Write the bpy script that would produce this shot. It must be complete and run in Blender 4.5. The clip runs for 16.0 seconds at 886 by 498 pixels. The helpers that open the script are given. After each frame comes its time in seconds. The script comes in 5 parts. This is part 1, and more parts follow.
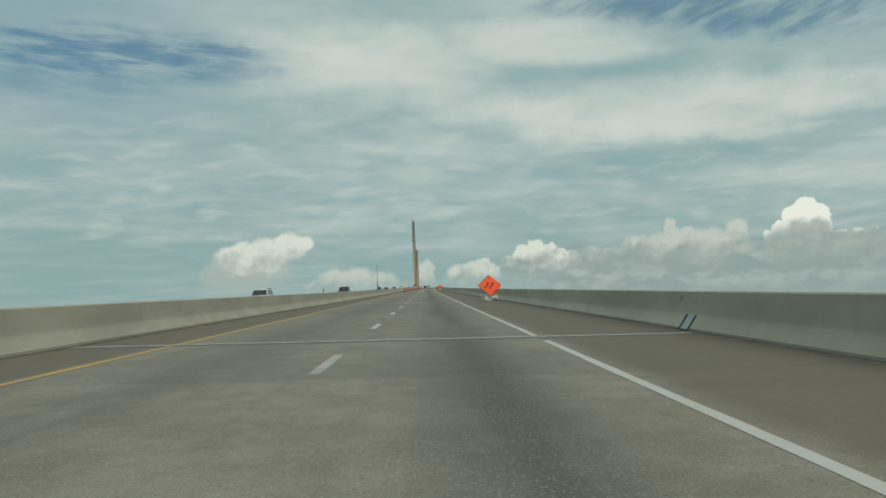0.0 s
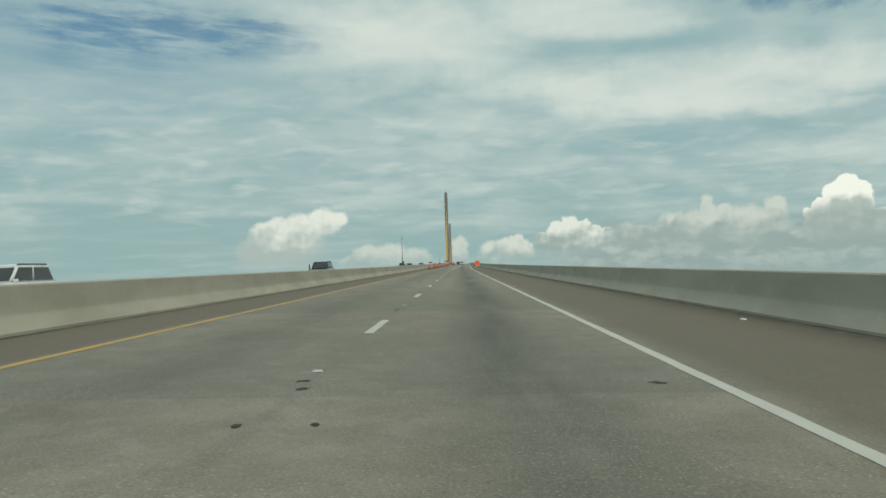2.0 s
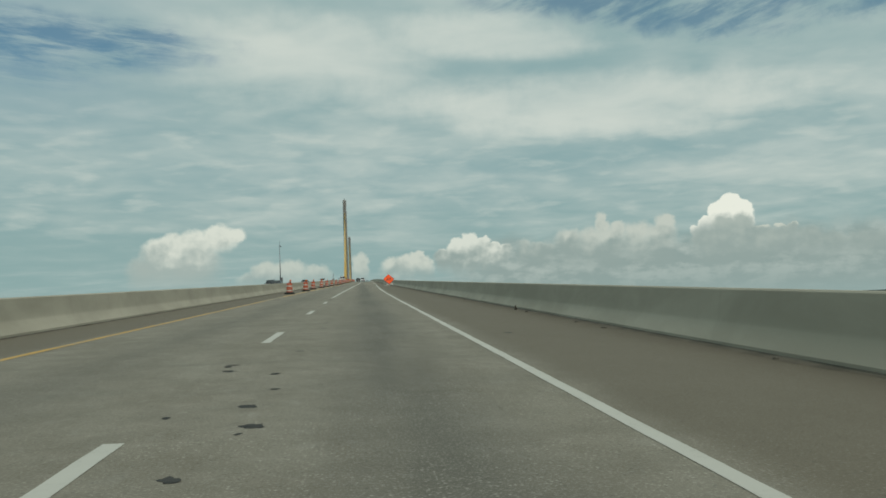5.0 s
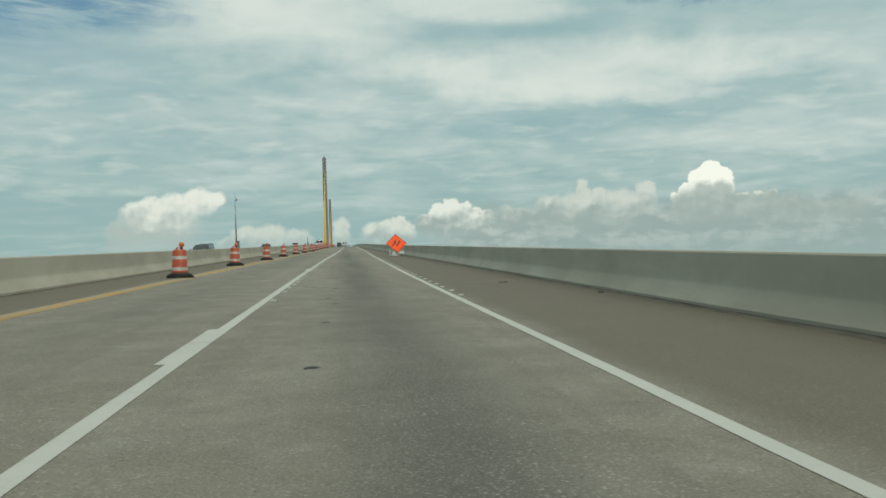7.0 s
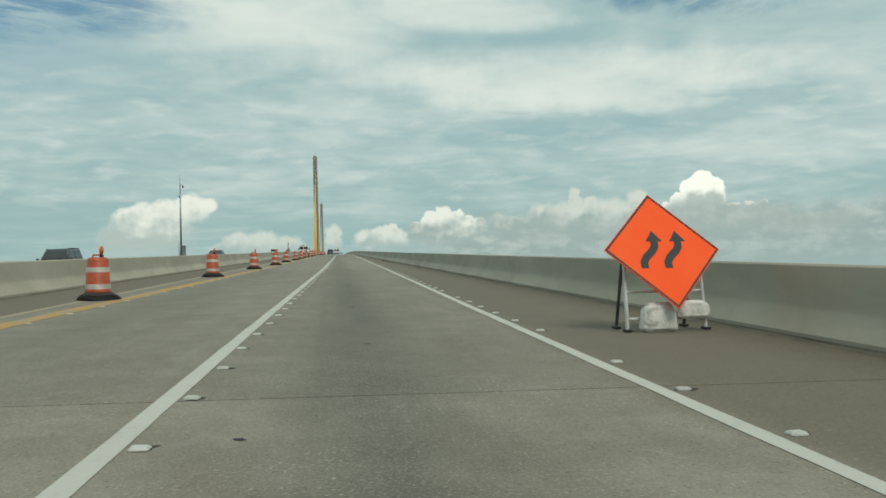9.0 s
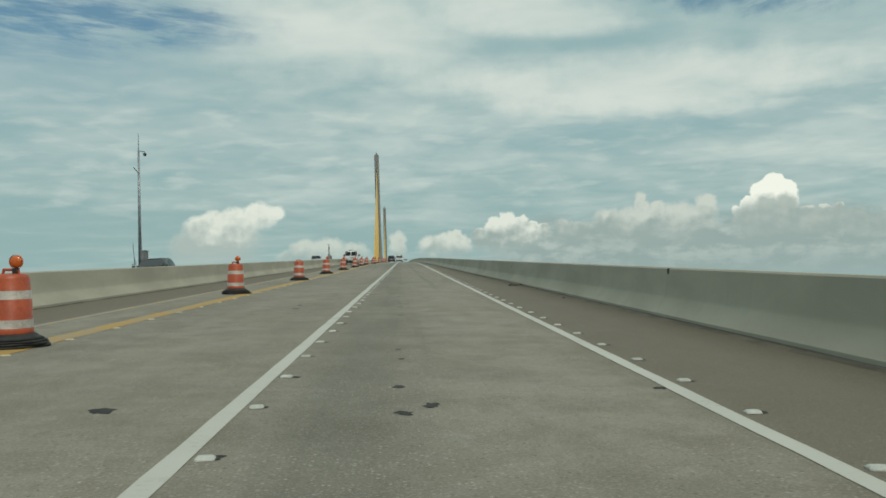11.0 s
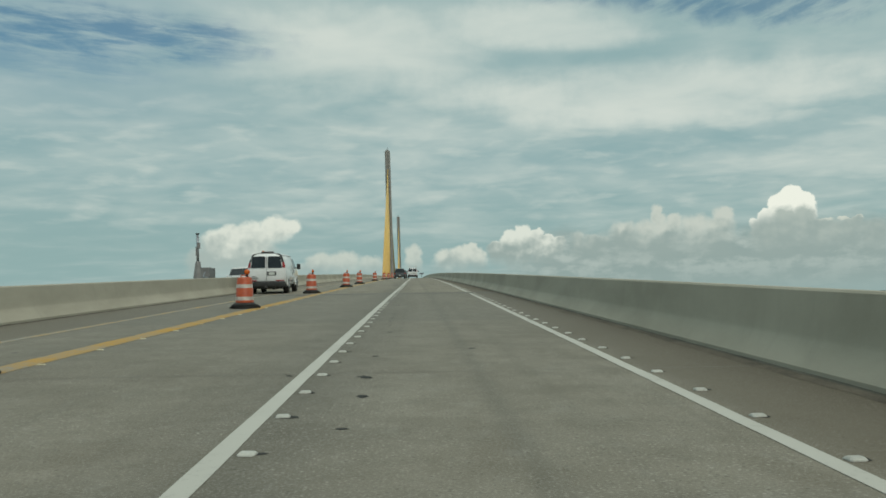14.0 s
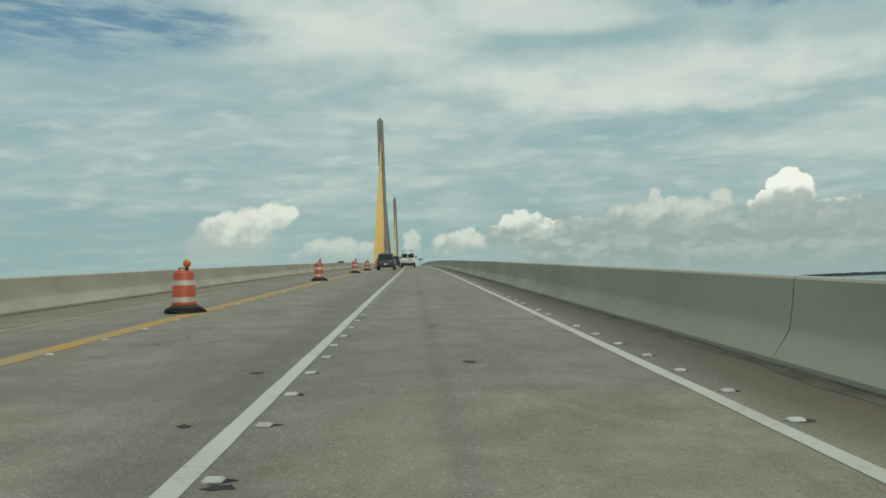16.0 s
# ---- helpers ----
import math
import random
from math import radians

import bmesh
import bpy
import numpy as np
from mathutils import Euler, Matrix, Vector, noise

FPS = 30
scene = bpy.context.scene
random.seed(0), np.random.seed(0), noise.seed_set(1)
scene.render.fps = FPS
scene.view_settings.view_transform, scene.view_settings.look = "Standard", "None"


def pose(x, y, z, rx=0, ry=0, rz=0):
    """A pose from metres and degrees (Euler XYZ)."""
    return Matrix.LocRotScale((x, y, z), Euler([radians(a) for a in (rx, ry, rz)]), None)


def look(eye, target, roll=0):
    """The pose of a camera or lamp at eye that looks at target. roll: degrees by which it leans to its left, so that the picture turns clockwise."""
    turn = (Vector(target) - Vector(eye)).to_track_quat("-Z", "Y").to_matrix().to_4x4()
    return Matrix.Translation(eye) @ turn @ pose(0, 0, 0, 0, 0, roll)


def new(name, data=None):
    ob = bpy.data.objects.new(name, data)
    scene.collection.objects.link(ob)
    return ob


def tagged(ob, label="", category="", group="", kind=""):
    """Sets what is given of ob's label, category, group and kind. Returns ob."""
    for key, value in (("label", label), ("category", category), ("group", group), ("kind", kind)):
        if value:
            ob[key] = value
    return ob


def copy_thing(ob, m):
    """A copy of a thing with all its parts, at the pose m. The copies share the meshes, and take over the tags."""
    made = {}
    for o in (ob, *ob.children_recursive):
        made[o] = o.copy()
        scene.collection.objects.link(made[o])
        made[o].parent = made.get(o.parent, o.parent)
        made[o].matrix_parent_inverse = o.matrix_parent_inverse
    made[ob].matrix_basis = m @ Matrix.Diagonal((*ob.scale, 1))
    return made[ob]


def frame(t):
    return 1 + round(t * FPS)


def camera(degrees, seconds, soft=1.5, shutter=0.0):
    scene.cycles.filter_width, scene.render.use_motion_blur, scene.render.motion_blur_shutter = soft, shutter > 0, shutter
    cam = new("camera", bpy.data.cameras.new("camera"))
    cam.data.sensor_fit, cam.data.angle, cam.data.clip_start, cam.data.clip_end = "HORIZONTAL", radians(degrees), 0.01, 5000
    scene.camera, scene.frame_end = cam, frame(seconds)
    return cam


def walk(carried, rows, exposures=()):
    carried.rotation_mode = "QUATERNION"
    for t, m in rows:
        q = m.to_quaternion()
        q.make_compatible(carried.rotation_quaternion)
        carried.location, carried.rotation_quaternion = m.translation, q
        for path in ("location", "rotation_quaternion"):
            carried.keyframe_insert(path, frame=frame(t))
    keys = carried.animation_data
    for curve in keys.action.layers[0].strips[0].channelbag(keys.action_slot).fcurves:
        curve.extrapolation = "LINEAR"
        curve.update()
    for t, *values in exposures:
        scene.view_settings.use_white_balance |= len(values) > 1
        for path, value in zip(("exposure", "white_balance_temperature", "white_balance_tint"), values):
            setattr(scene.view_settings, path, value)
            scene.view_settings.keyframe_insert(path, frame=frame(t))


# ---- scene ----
from mathutils import Quaternion

# ---------------------------------------------------------------- camera
cam = camera(56.55, 16.0, soft=1.65)
PATH = [
    (0, (-0.397, -0.001, 1.060), (0.050, 19.933, 2.624), -2.29),
    (0.5, (-0.413, 14.206, 1.525), (-0.283, 34.192, 2.253), -1.59),
    (1, (-0.398, 28.453, 1.975), (-0.678, 48.424, 3.026), -1.40),
    (1.5, (-0.387, 42.723, 2.450), (-1.203, 62.687, 3.317), -1.63),
    (2, (-0.369, 56.961, 2.914), (-0.752, 76.931, 3.929), -1.87),
    (2.5, (-0.371, 71.174, 3.370), (0.235, 91.149, 4.154), -1.75),
    (3, (-0.315, 85.385, 3.874), (0.620, 105.352, 4.544), -1.35),
    (3.5, (-0.251, 99.607, 4.306), (0.696, 119.541, 5.616), -0.78),
    (4, (-0.188, 113.853, 4.768), (1.167, 133.756, 6.196), -1.25),
    (4.5, (-0.102, 128.093, 5.244), (1.514, 147.975, 6.689), -1.73),
    (5, (-0.120, 142.317, 5.718), (1.909, 162.169, 7.046), -2.36),
    (7.5, (-0.256, 212.497, 8.043), (2.317, 232.331, 8.108), -1.75),
    (8, (-0.232, 226.248, 8.545), (2.459, 246.064, 8.275), -1.48),
    (8.5, (-0.206, 239.942, 8.980), (2.474, 259.755, 9.472), -1.64),
    (11, (0.659, 305.021, 11.236), (1.769, 324.972, 12.085), -1.79),
    (11.5, (0.834, 317.894, 11.688), (1.105, 337.875, 12.522), -1.56),
    (12, (0.960, 330.739, 12.131), (1.447, 350.699, 13.294), -1.94),
    (12.5, (1.008, 343.610, 12.582), (1.696, 363.563, 13.768), -2.32),
    (13, (1.063, 356.564, 13.034), (1.555, 376.532, 14.042), -2.11),
    (13.5, (1.180, 369.735, 13.502), (1.764, 389.697, 14.595), -1.89),
    (14, (1.284, 383.208, 13.977), (2.025, 403.159, 15.157), -1.82),
    (14.5, (1.442, 396.745, 14.461), (1.910, 416.710, 15.552), -1.85),
    (15, (1.539, 410.205, 14.938), (1.958, 430.172, 16.001), -2.02),
    (15.5, (1.638, 423.559, 15.381), (2.314, 443.525, 16.337), -2.46),
    (16, (1.702, 437.092, 15.864), (2.470, 457.061, 16.676), -2.38),
]
walk(cam, [(t, look(eye, target, roll)) for t, eye, target, roll in PATH], [(0, -0.10), (0.5, -0.03), (1.0, 0.04), (3.0, 0.06), (3.6, -0.04), (5.2, -0.10), (7.3, 0.17), (8.0, 0.30), (8.5, 0.24), (10.8, 0.05), (12.5, -0.02), (13.2, -0.04), (14.5, -0.01), (16.0, 0.02)])

# ---------------------------------------------------------------- sky and sun
SUN_EL, SUN_AZ = radians(50), radians(156)
world = bpy.data.worlds.new("sky")
scene.world = world
world.use_nodes = True
wt = world.node_tree
bg = wt.nodes["Background"]


class Net:
    """Short spelling for node arithmetic in one tree."""

    def __init__(self, tree):
        self.t = tree

    def put(self, socket, v):
        if isinstance(v, bpy.types.NodeSocket):
            self.t.links.new(v, socket)
        else:
            socket.default_value = v

    def m(self, op, a, b=0.0, c=0.0):
        node = self.t.nodes.new("ShaderNodeMath")
        node.operation = op
        for s, v in zip(node.inputs, (a, b, c)):
            self.put(s, v)
        return node.outputs[0]

    def v(self, op, a, b=(0, 0, 0)):
        node = self.t.nodes.new("ShaderNodeVectorMath")
        node.operation = op
        self.put(node.inputs[0], a)
        self.put(node.inputs[1], b)
        return node.outputs[1] if op in ("DOT_PRODUCT", "LENGTH") else node.outputs[0]

    def xyz(self, x, y, z):
        node = self.t.nodes.new("ShaderNodeCombineXYZ")
        for s, v in zip(node.inputs, (x, y, z)):
            self.put(s, v)
        return node.outputs[0]

    def split(self, vec):
        node = self.t.nodes.new("ShaderNodeSeparateXYZ")
        self.put(node.inputs[0], vec)
        return node.outputs

    def noise(self, vec, scale, detail=4.0, rough=0.55, warp=0.0):
        node = self.t.nodes.new("ShaderNodeTexNoise")
        self.put(node.inputs["Vector"], vec)
        node.inputs["Scale"].default_value = scale
        node.inputs["Detail"].default_value = detail
        node.inputs["Roughness"].default_value = rough
        node.inputs["Distortion"].default_value = warp
        return node.outputs["Fac"]

    def ramp(self, v, lo, hi, a=0.0, b=1.0):
        node = self.t.nodes.new("ShaderNodeMapRange")
        node.interpolation_type = "SMOOTHSTEP"
        for s, x in zip(node.inputs, (v, lo, hi, a, b)):
            self.put(s, x)
        return node.outputs[0]

    def mix(self, f, a, b):
        node = self.t.nodes.new("ShaderNodeMix")
        node.data_type = "RGBA"
        self.put(node.inputs[0], f)
        self.put(node.inputs[6], a if isinstance(a, bpy.types.NodeSocket) else (*a, 1))
        self.put(node.inputs[7], b if isinstance(b, bpy.types.NodeSocket) else (*b, 1))
        return node.outputs[2]


w = Net(wt)
sky = wt.nodes.new("ShaderNodeTexSky")
sky.sky_type, sky.sun_disc = "NISHITA", False
sky.sun_elevation, sky.sun_rotation = SUN_EL, SUN_AZ
clear = w.v("MULTIPLY", sky.outputs[0], (0.034, 0.066, 0.070))
dirn = wt.nodes.new("ShaderNodeTexCoord").outputs["Generated"]
dx, dy, dz = w.split(dirn)
az = w.m("MULTIPLY", w.m("ARCTAN2", dx, dy), 57.2958)
el = w.m("MULTIPLY", w.m("ARCSINE", dz), 57.2958)
up = w.m("ADD", w.m("MAXIMUM", dz, 0.0), 0.11)
flat = w.xyz(w.m("DIVIDE", dx, up), w.m("DIVIDE", dy, up), 0.0)

# high layered cloud, seen in perspective on its own level
n_big = w.noise(w.v("MULTIPLY", flat, (0.75, 1.0, 1.0)), 0.9, 3, 0.45, 0.5)
n_mid = w.noise(w.v("MULTIPLY", flat, (0.9, 1.15, 1.0)), 2.6, 4, 0.48, 0.5)
n_fine = w.noise(w.v("MULTIPLY", flat, (1.15, 1.0, 1.0)), 7.0, 4, 0.5, 0.4)
lay = w.m("ADD", w.m("MULTIPLY", n_big, 0.50), w.m("ADD", w.m("MULTIPLY", n_mid, 0.40), w.m("MULTIPLY", n_fine, 0.10)))
here = w.xyz(az, el, 0.0)
wob = w.m("SUBTRACT", w.noise(here, 0.30, 5, 0.6), 0.5)


def patch(a, e, ra, re, soft=1.0, slope=0.0):
    """1 at the middle of an oval in azimuth and elevation, 0 outside it."""
    px, py, pz = w.split(w.v("SUBTRACT", here, (a, e, 0)))
    q = w.xyz(w.m("DIVIDE", px, ra), w.m("DIVIDE", w.m("SUBTRACT", py, w.m("MULTIPLY", px, slope)), re), 0.0)
    return w.ramp(w.m("ADD", w.v("DOT_PRODUCT", q, q), w.m("MULTIPLY", wob, 2.4)), 1.0 + soft, 1.0 - soft)


blue = w.m("MAXIMUM", patch(-20.0, 17.3, 10.0, 1.6, 0.8, 0.0), w.m("MULTIPLY", patch(-23.5, 15.2, 6.0, 0.7, 0.9, -0.05), 0.5))
blue_r = w.m("MULTIPLY", patch(23.5, 19.7, 13.0, 2.7, 0.5, -0.12), 0.9)
blue_r = w.m("MAXIMUM", blue_r, w.m("MULTIPLY", patch(10.6, 20.5, 2.6, 0.8, 0.9), 0.6))
bright = w.m("MAXIMUM", patch(17.0, 13.2, 12.0, 2.0, 1.0, -0.06), w.m("MULTIPLY", patch(-4.0, 17.0, 9.0, 2.6, 1.0), 0.72))
bright = w.m("MAXIMUM", bright, w.m("MULTIPLY", patch(10.0, 18.1, 8.5, 1.5, 0.9, -0.05), 0.85))
dim = w.m("MAXIMUM", patch(9.5, 16.0, 8.0, 0.55, 0.9, -0.05), w.m("MULTIPLY", patch(13.0, 9.8, 9.0, 0.8, 1.0), 0.9))
bright = w.m("SUBTRACT", bright, w.m("MULTIPLY", dim, 0.28))
shade = w.ramp(w.m("ADD", lay, w.m("SUBTRACT", w.m("MULTIPLY", w.m("SUBTRACT", bright, 0.26), 0.20), w.ramp(az, -4.0, -18.0, 0.0, 0.055))), 0.27, 0.76)
veil = w.mix(shade, (0.280, 0.426, 0.434), (0.635, 0.700, 0.640))
low = w.ramp(el, 10.0, 3.0)
veil = w.mix(w.m("MULTIPLY", low, w.m("SUBTRACT", 0.72, w.m("MULTIPLY", shade, 0.45))), veil, (0.283, 0.425, 0.408))
# rows of small flat cloudlets in the lower half
lets = w.ramp(w.noise(w.v("MULTIPLY", here, (0.30, 1.15, 1.0)), 1.0, 4, 0.50, 0.25), 0.48, 0.74)
rank = w.m("MULTIPLY", w.ramp(el, 3.5, 6.5), w.ramp(el, 17.0, 11.0))
veil = w.mix(w.m("MULTIPLY", w.m("MULTIPLY", lets, rank), 0.46), veil, (0.592, 0.664, 0.608))
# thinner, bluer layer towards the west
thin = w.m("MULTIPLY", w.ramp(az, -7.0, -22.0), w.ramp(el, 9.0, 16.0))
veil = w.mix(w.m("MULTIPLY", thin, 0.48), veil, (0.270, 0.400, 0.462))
wisps = w.noise(w.v("MULTIPLY", w.xyz(az, w.m("ADD", el, w.m("MULTIPLY", az, 0.03)), 0.0), (0.20, 1.25, 1.0)), 1.0, 5, 0.62, 0.3)
plumes = w.noise(w.v("MULTIPLY", w.xyz(az, w.m("SUBTRACT", el, w.m("MULTIPLY", az, 0.22)), 0.0), (0.22, 0.9, 1.0)), 1.0, 5, 0.6, 0.2)
holes = w.m("MAXIMUM", w.m("MULTIPLY", blue, w.ramp(wisps, 0.68, 0.38, 0.05, 1.0)), w.m("MULTIPLY", blue_r, w.ramp(plumes, 0.66, 0.40, 0.15, 1.0)))
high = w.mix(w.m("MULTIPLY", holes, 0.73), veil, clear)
# overhead, near the hidden sun, the layer is whiter
high = w.mix(w.ramp(el, 24.0, 58.0, 0.0, 0.6), high, (0.515, 0.605, 0.540))
# the layer glows more where it is seen from straight below
lift = wt.nodes.new("ShaderNodeVectorMath")
lift.operation = "SCALE"
w.put(lift.inputs[0], high)
w.put(lift.inputs["Scale"], w.ramp(el, 22.0, 75.0, 1.0, 1.5))
high = lift.outputs[0]

# heaps of cumulus towards the horizon: groups of (azimuth, elevation, half width, half height, how sharply it ends below) in degrees
HEAP_A = [(-13.29, 4.05, 1.02, 0.98), (-12.3, 4.44, 1.03, 0.91), (-10.89, 4.45, 1.31, 1.07), (-9.38, 5.03, 1.06, 0.92, 0.95), (-8.32, 5.19, 0.76, 0.5, 1.0), (-14.19, 3.11, 0.9, 0.68), (-11.6, 3.3, 1.9, 0.96)]
HEAP_B = [(-6.34, 2.51, 1.08, 0.85), (-4.79, 2.61, 1.17, 0.78), (-3.02, 2.37, 0.99, 0.63), (-7.49, 2.13, 0.69, 0.39), (0.05, 3.04, 0.56, 0.71)]
HEAP_C = [(2.35, 2.54, 0.88, 0.79), (3.23, 2.8, 0.8, 0.71), (4.04, 3.3, 0.56, 0.43), (4.55, 2.82, 0.56, 0.55)]
HEAP_D = [(5.96, 3.43, 0.8, 0.35), (6.88, 3.88, 0.71, 0.63), (7.72, 4.1, 0.67, 0.78), (8.59, 4.01, 0.55, 0.55), (9.45, 3.75, 0.55, 0.39), (10.16, 3.66, 0.39, 0.31)]
HEAP_E = [(14.61, 4.13, 0.84, 0.62), (16.12, 4.09, 0.93, 0.69), (17.23, 4.05, 1.11, 0.84), (16.83, 5.42, 0.34, 0.40), (16.89, 4.94, 0.45, 0.42), (17.91, 4.71, 0.51, 0.34), (19.25, 4.25, 1.09, 0.68), (20.96, 4.78, 0.64, 0.63), (21.18, 5.11, 0.43, 0.34), (20.33, 4.13, 0.64, 0.56), (12.66, 3.6, 0.97, 0.31), (11.5, 3.79, 0.39, 0.39)]
HEAP_H = [(27.0, 4.12, 0.55, 0.15, 1.0), (28.2, 4.15, 0.42, 0.12, 1.0), (28.95, 4.1, 0.3, 0.22, 0.8)]
HEAP_F = [(25.33, 5.67, 0.81, 0.76), (26.09, 5.41, 0.6, 0.65), (24.46, 5.28, 0.75, 0.73), (23.69, 4.66, 0.58, 0.48), (23.05, 4.21, 0.38, 0.33)]
HEAP_G = [(24.87, 4.24, 0.85, 0.91), (25.88, 4.34, 0.67, 0.87), (23.82, 3.55, 1.03, 0.73), (26.68, 3.62, 0.82, 0.65), (27.66, 3.65, 0.81, 0.43), (28.63, 3.71, 0.64, 0.46), (29.88, 3.3, 0.78, 0.63), (31.25, 2.96, 0.76, 0.55), (33.2, 2.9, 1.3, 0.6)]
wn = wt.nodes.new("ShaderNodeTexNoise")
w.put(wn.inputs["Vector"], here)
wn.inputs["Scale"].default_value, wn.inputs["Detail"].default_value, wn.inputs["Roughness"].default_value = 1.5, 4, 0.5
bent = w.v("ADD", here, w.v("MULTIPLY", w.v("SUBTRACT", wn.outputs["Color"], (0.5, 0.5, 0.5)), (0.75, 0.6, 0)))
puff = w.m("SUBTRACT", w.noise(here, 1.9, 5, 0.58, 0.1), 0.5)
mound = w.m("SUBTRACT", w.noise(here, 1.0, 3, 0.45, 0.2), w.noise(w.v("ADD", here, (0.22, -0.34, 0)), 1.0, 3, 0.45, 0.2))
swell = w.m("SUBTRACT", w.noise(w.v("ADD", here, (40, 7, 0)), 0.6, 3, 0.5), 0.5)


def heap(group):
    """Squared distance from the nearest lobe; below its middle a lobe runs on down to the haze."""
    near = None
    for a, e, ra, re, *drop in group:
        px, py, pz = w.split(w.v("SUBTRACT", bent, (a, e, 0)))
        py = w.m("MAXIMUM", py, w.m("MULTIPLY", py, drop[0] if drop else 0.30))
        px, py = w.m("DIVIDE", px, ra), w.m("DIVIDE", py, re)
        d2 = w.m("ADD", w.m("MULTIPLY", px, px), w.m("MULTIPLY", py, py))
        near = d2 if near is None else w.m("SMOOTH_MIN", near, d2, 0.45)
    return near


def cloud(under, group, top, body, crisp, lo_el, hi_el, base_el=1.0):
    """One group of heaps laid over the sky: pale towards its tops, grey below, thinning into the haze at its foot."""
    d2 = w.m("ADD", heap(group), w.m("MULTIPLY", puff, 0.75))
    soft = w.ramp(el, hi_el, lo_el, crisp, 2.9 * crisp)
    cover = w.m("MULTIPLY", w.ramp(d2, w.m("ADD", 1.0, soft), w.m("SUBTRACT", 1.0, soft)), w.ramp(el, base_el, base_el + 2.0))
    tone = w.m("DIVIDE", w.m("SUBTRACT", w.m("ADD", el, w.m("MULTIPLY", swell, 3.0)), lo_el), hi_el - lo_el)
    rim = w.m("MULTIPLY", w.ramp(d2, 0.30, 1.05, -0.08, 0.14), w.ramp(tone, 0.15, 0.6))
    tone = w.m("ADD", tone, w.m("ADD", rim, w.m("ADD", w.m("MULTIPLY", mound, 1.05), w.m("MULTIPLY", puff, 0.18))))
    return w.mix(cover, under, w.mix(w.ramp(tone, 0.0, 1.0), body, top))


GREY = (0.318, 0.400, 0.372)
bank = w.m("MULTIPLY", w.m("MULTIPLY", w.ramp(w.m("ADD", el, w.m("MULTIPLY", swell, 2.0)), 4.9, 3.1), w.ramp(az, 4.5, 10.0)), w.ramp(el, -0.5, 0.8))
out = cloud(high, HEAP_F, (0.86, 0.89, 0.78), (0.50, 0.57, 0.52), 0.20, 3.6, 5.4)
out = w.mix(w.m("MULTIPLY", bank, 0.9), out, w.mix(w.ramp(w.m("ADD", w.noise(w.v("MULTIPLY", here, (0.45, 1.1, 1.0)), 1.0, 5, 0.55), w.m("MULTIPLY", puff, 0.25)), 0.40, 0.66), (0.290, 0.372, 0.348), (0.425, 0.500, 0.460)))
out = cloud(out, HEAP_E, (0.56, 0.615, 0.545), GREY, 0.75, 2.9, 4.8)
out = cloud(out, HEAP_H, (0.60, 0.65, 0.565), GREY, 0.5, 3.6, 4.1)
out = cloud(out, HEAP_G, (0.43, 0.50, 0.45), GREY, 0.48, 2.4, 5.2)
out = cloud(out, HEAP_D, (0.71, 0.76, 0.67), GREY, 0.26, 2.7, 4.2)
out = cloud(out, HEAP_C, (0.61, 0.665, 0.585), (0.345, 0.43, 0.40), 0.42, 1.8, 3.3)
out = cloud(out, HEAP_B, (0.55, 0.615, 0.545), (0.36, 0.44, 0.41), 0.55, 1.2, 3.2)
out = cloud(out, HEAP_A, (0.72, 0.765, 0.67), (0.395, 0.475, 0.438), 0.44, 2.9, 5.3)
haze = w.ramp(el, 2.3, 0.2)
out = w.mix(w.m("MULTIPLY", haze, 0.72), out, (0.300, 0.398, 0.378))
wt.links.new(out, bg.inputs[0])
bg.inputs[1].default_value = 1.0

sun = new("sun", bpy.data.lights.new("sun", "SUN"))
sun.data.energy, sun.data.angle, sun.data.color = 1.4, radians(20), (1.0, 0.92, 0.80)
ce = math.cos(SUN_EL)
sun.matrix_world = look((0, 0, 0), (-ce * math.sin(SUN_AZ), -ce * math.cos(SUN_AZ), -math.sin(SUN_EL)))

# ---------------------------------------------------------------- materials


def surface(name, dark, light, rough=0.6, metal=0.0, scale=3.0, fine=40.0, bump=0.15, coat=0.0, local=False, spec=0.5):
    """A material whose colour wanders between two tones at a large and a small scale."""
    mat = bpy.data.materials.new(name)
    mat.use_nodes = True
    k = Net(mat.node_tree)
    p = mat.node_tree.nodes["Principled BSDF"]
    where = mat.node_tree.nodes.new("ShaderNodeTexCoord").outputs["Object"] if local else mat.node_tree.nodes.new("ShaderNodeNewGeometry").outputs["Position"]
    a = k.noise(where, scale, 5, 0.6)
    b = k.noise(where, fine, 4, 0.6)
    f = k.ramp(k.m("ADD", k.m("MULTIPLY", a, 0.65), k.m("MULTIPLY", b, 0.35)), 0.36, 0.64)
    k.put(p.inputs["Base Color"], k.mix(f, dark, light))
    k.put(p.inputs["Roughness"], k.m("ADD", rough - 0.06, k.m("MULTIPLY", b, 0.12)))
    p.inputs["Metallic"].default_value = metal
    p.inputs["Coat Weight"].default_value = coat
    p.inputs["Specular IOR Level"].default_value = spec
    if bump:
        bn = mat.node_tree.nodes.new("ShaderNodeBump")
        bn.inputs["Strength"].default_value = bump
        bn.inputs["Distance"].default_value = 0.01
        k.put(bn.inputs["Height"], b)
        k.put(p.inputs["Normal"], bn.outputs[0])
    return mat


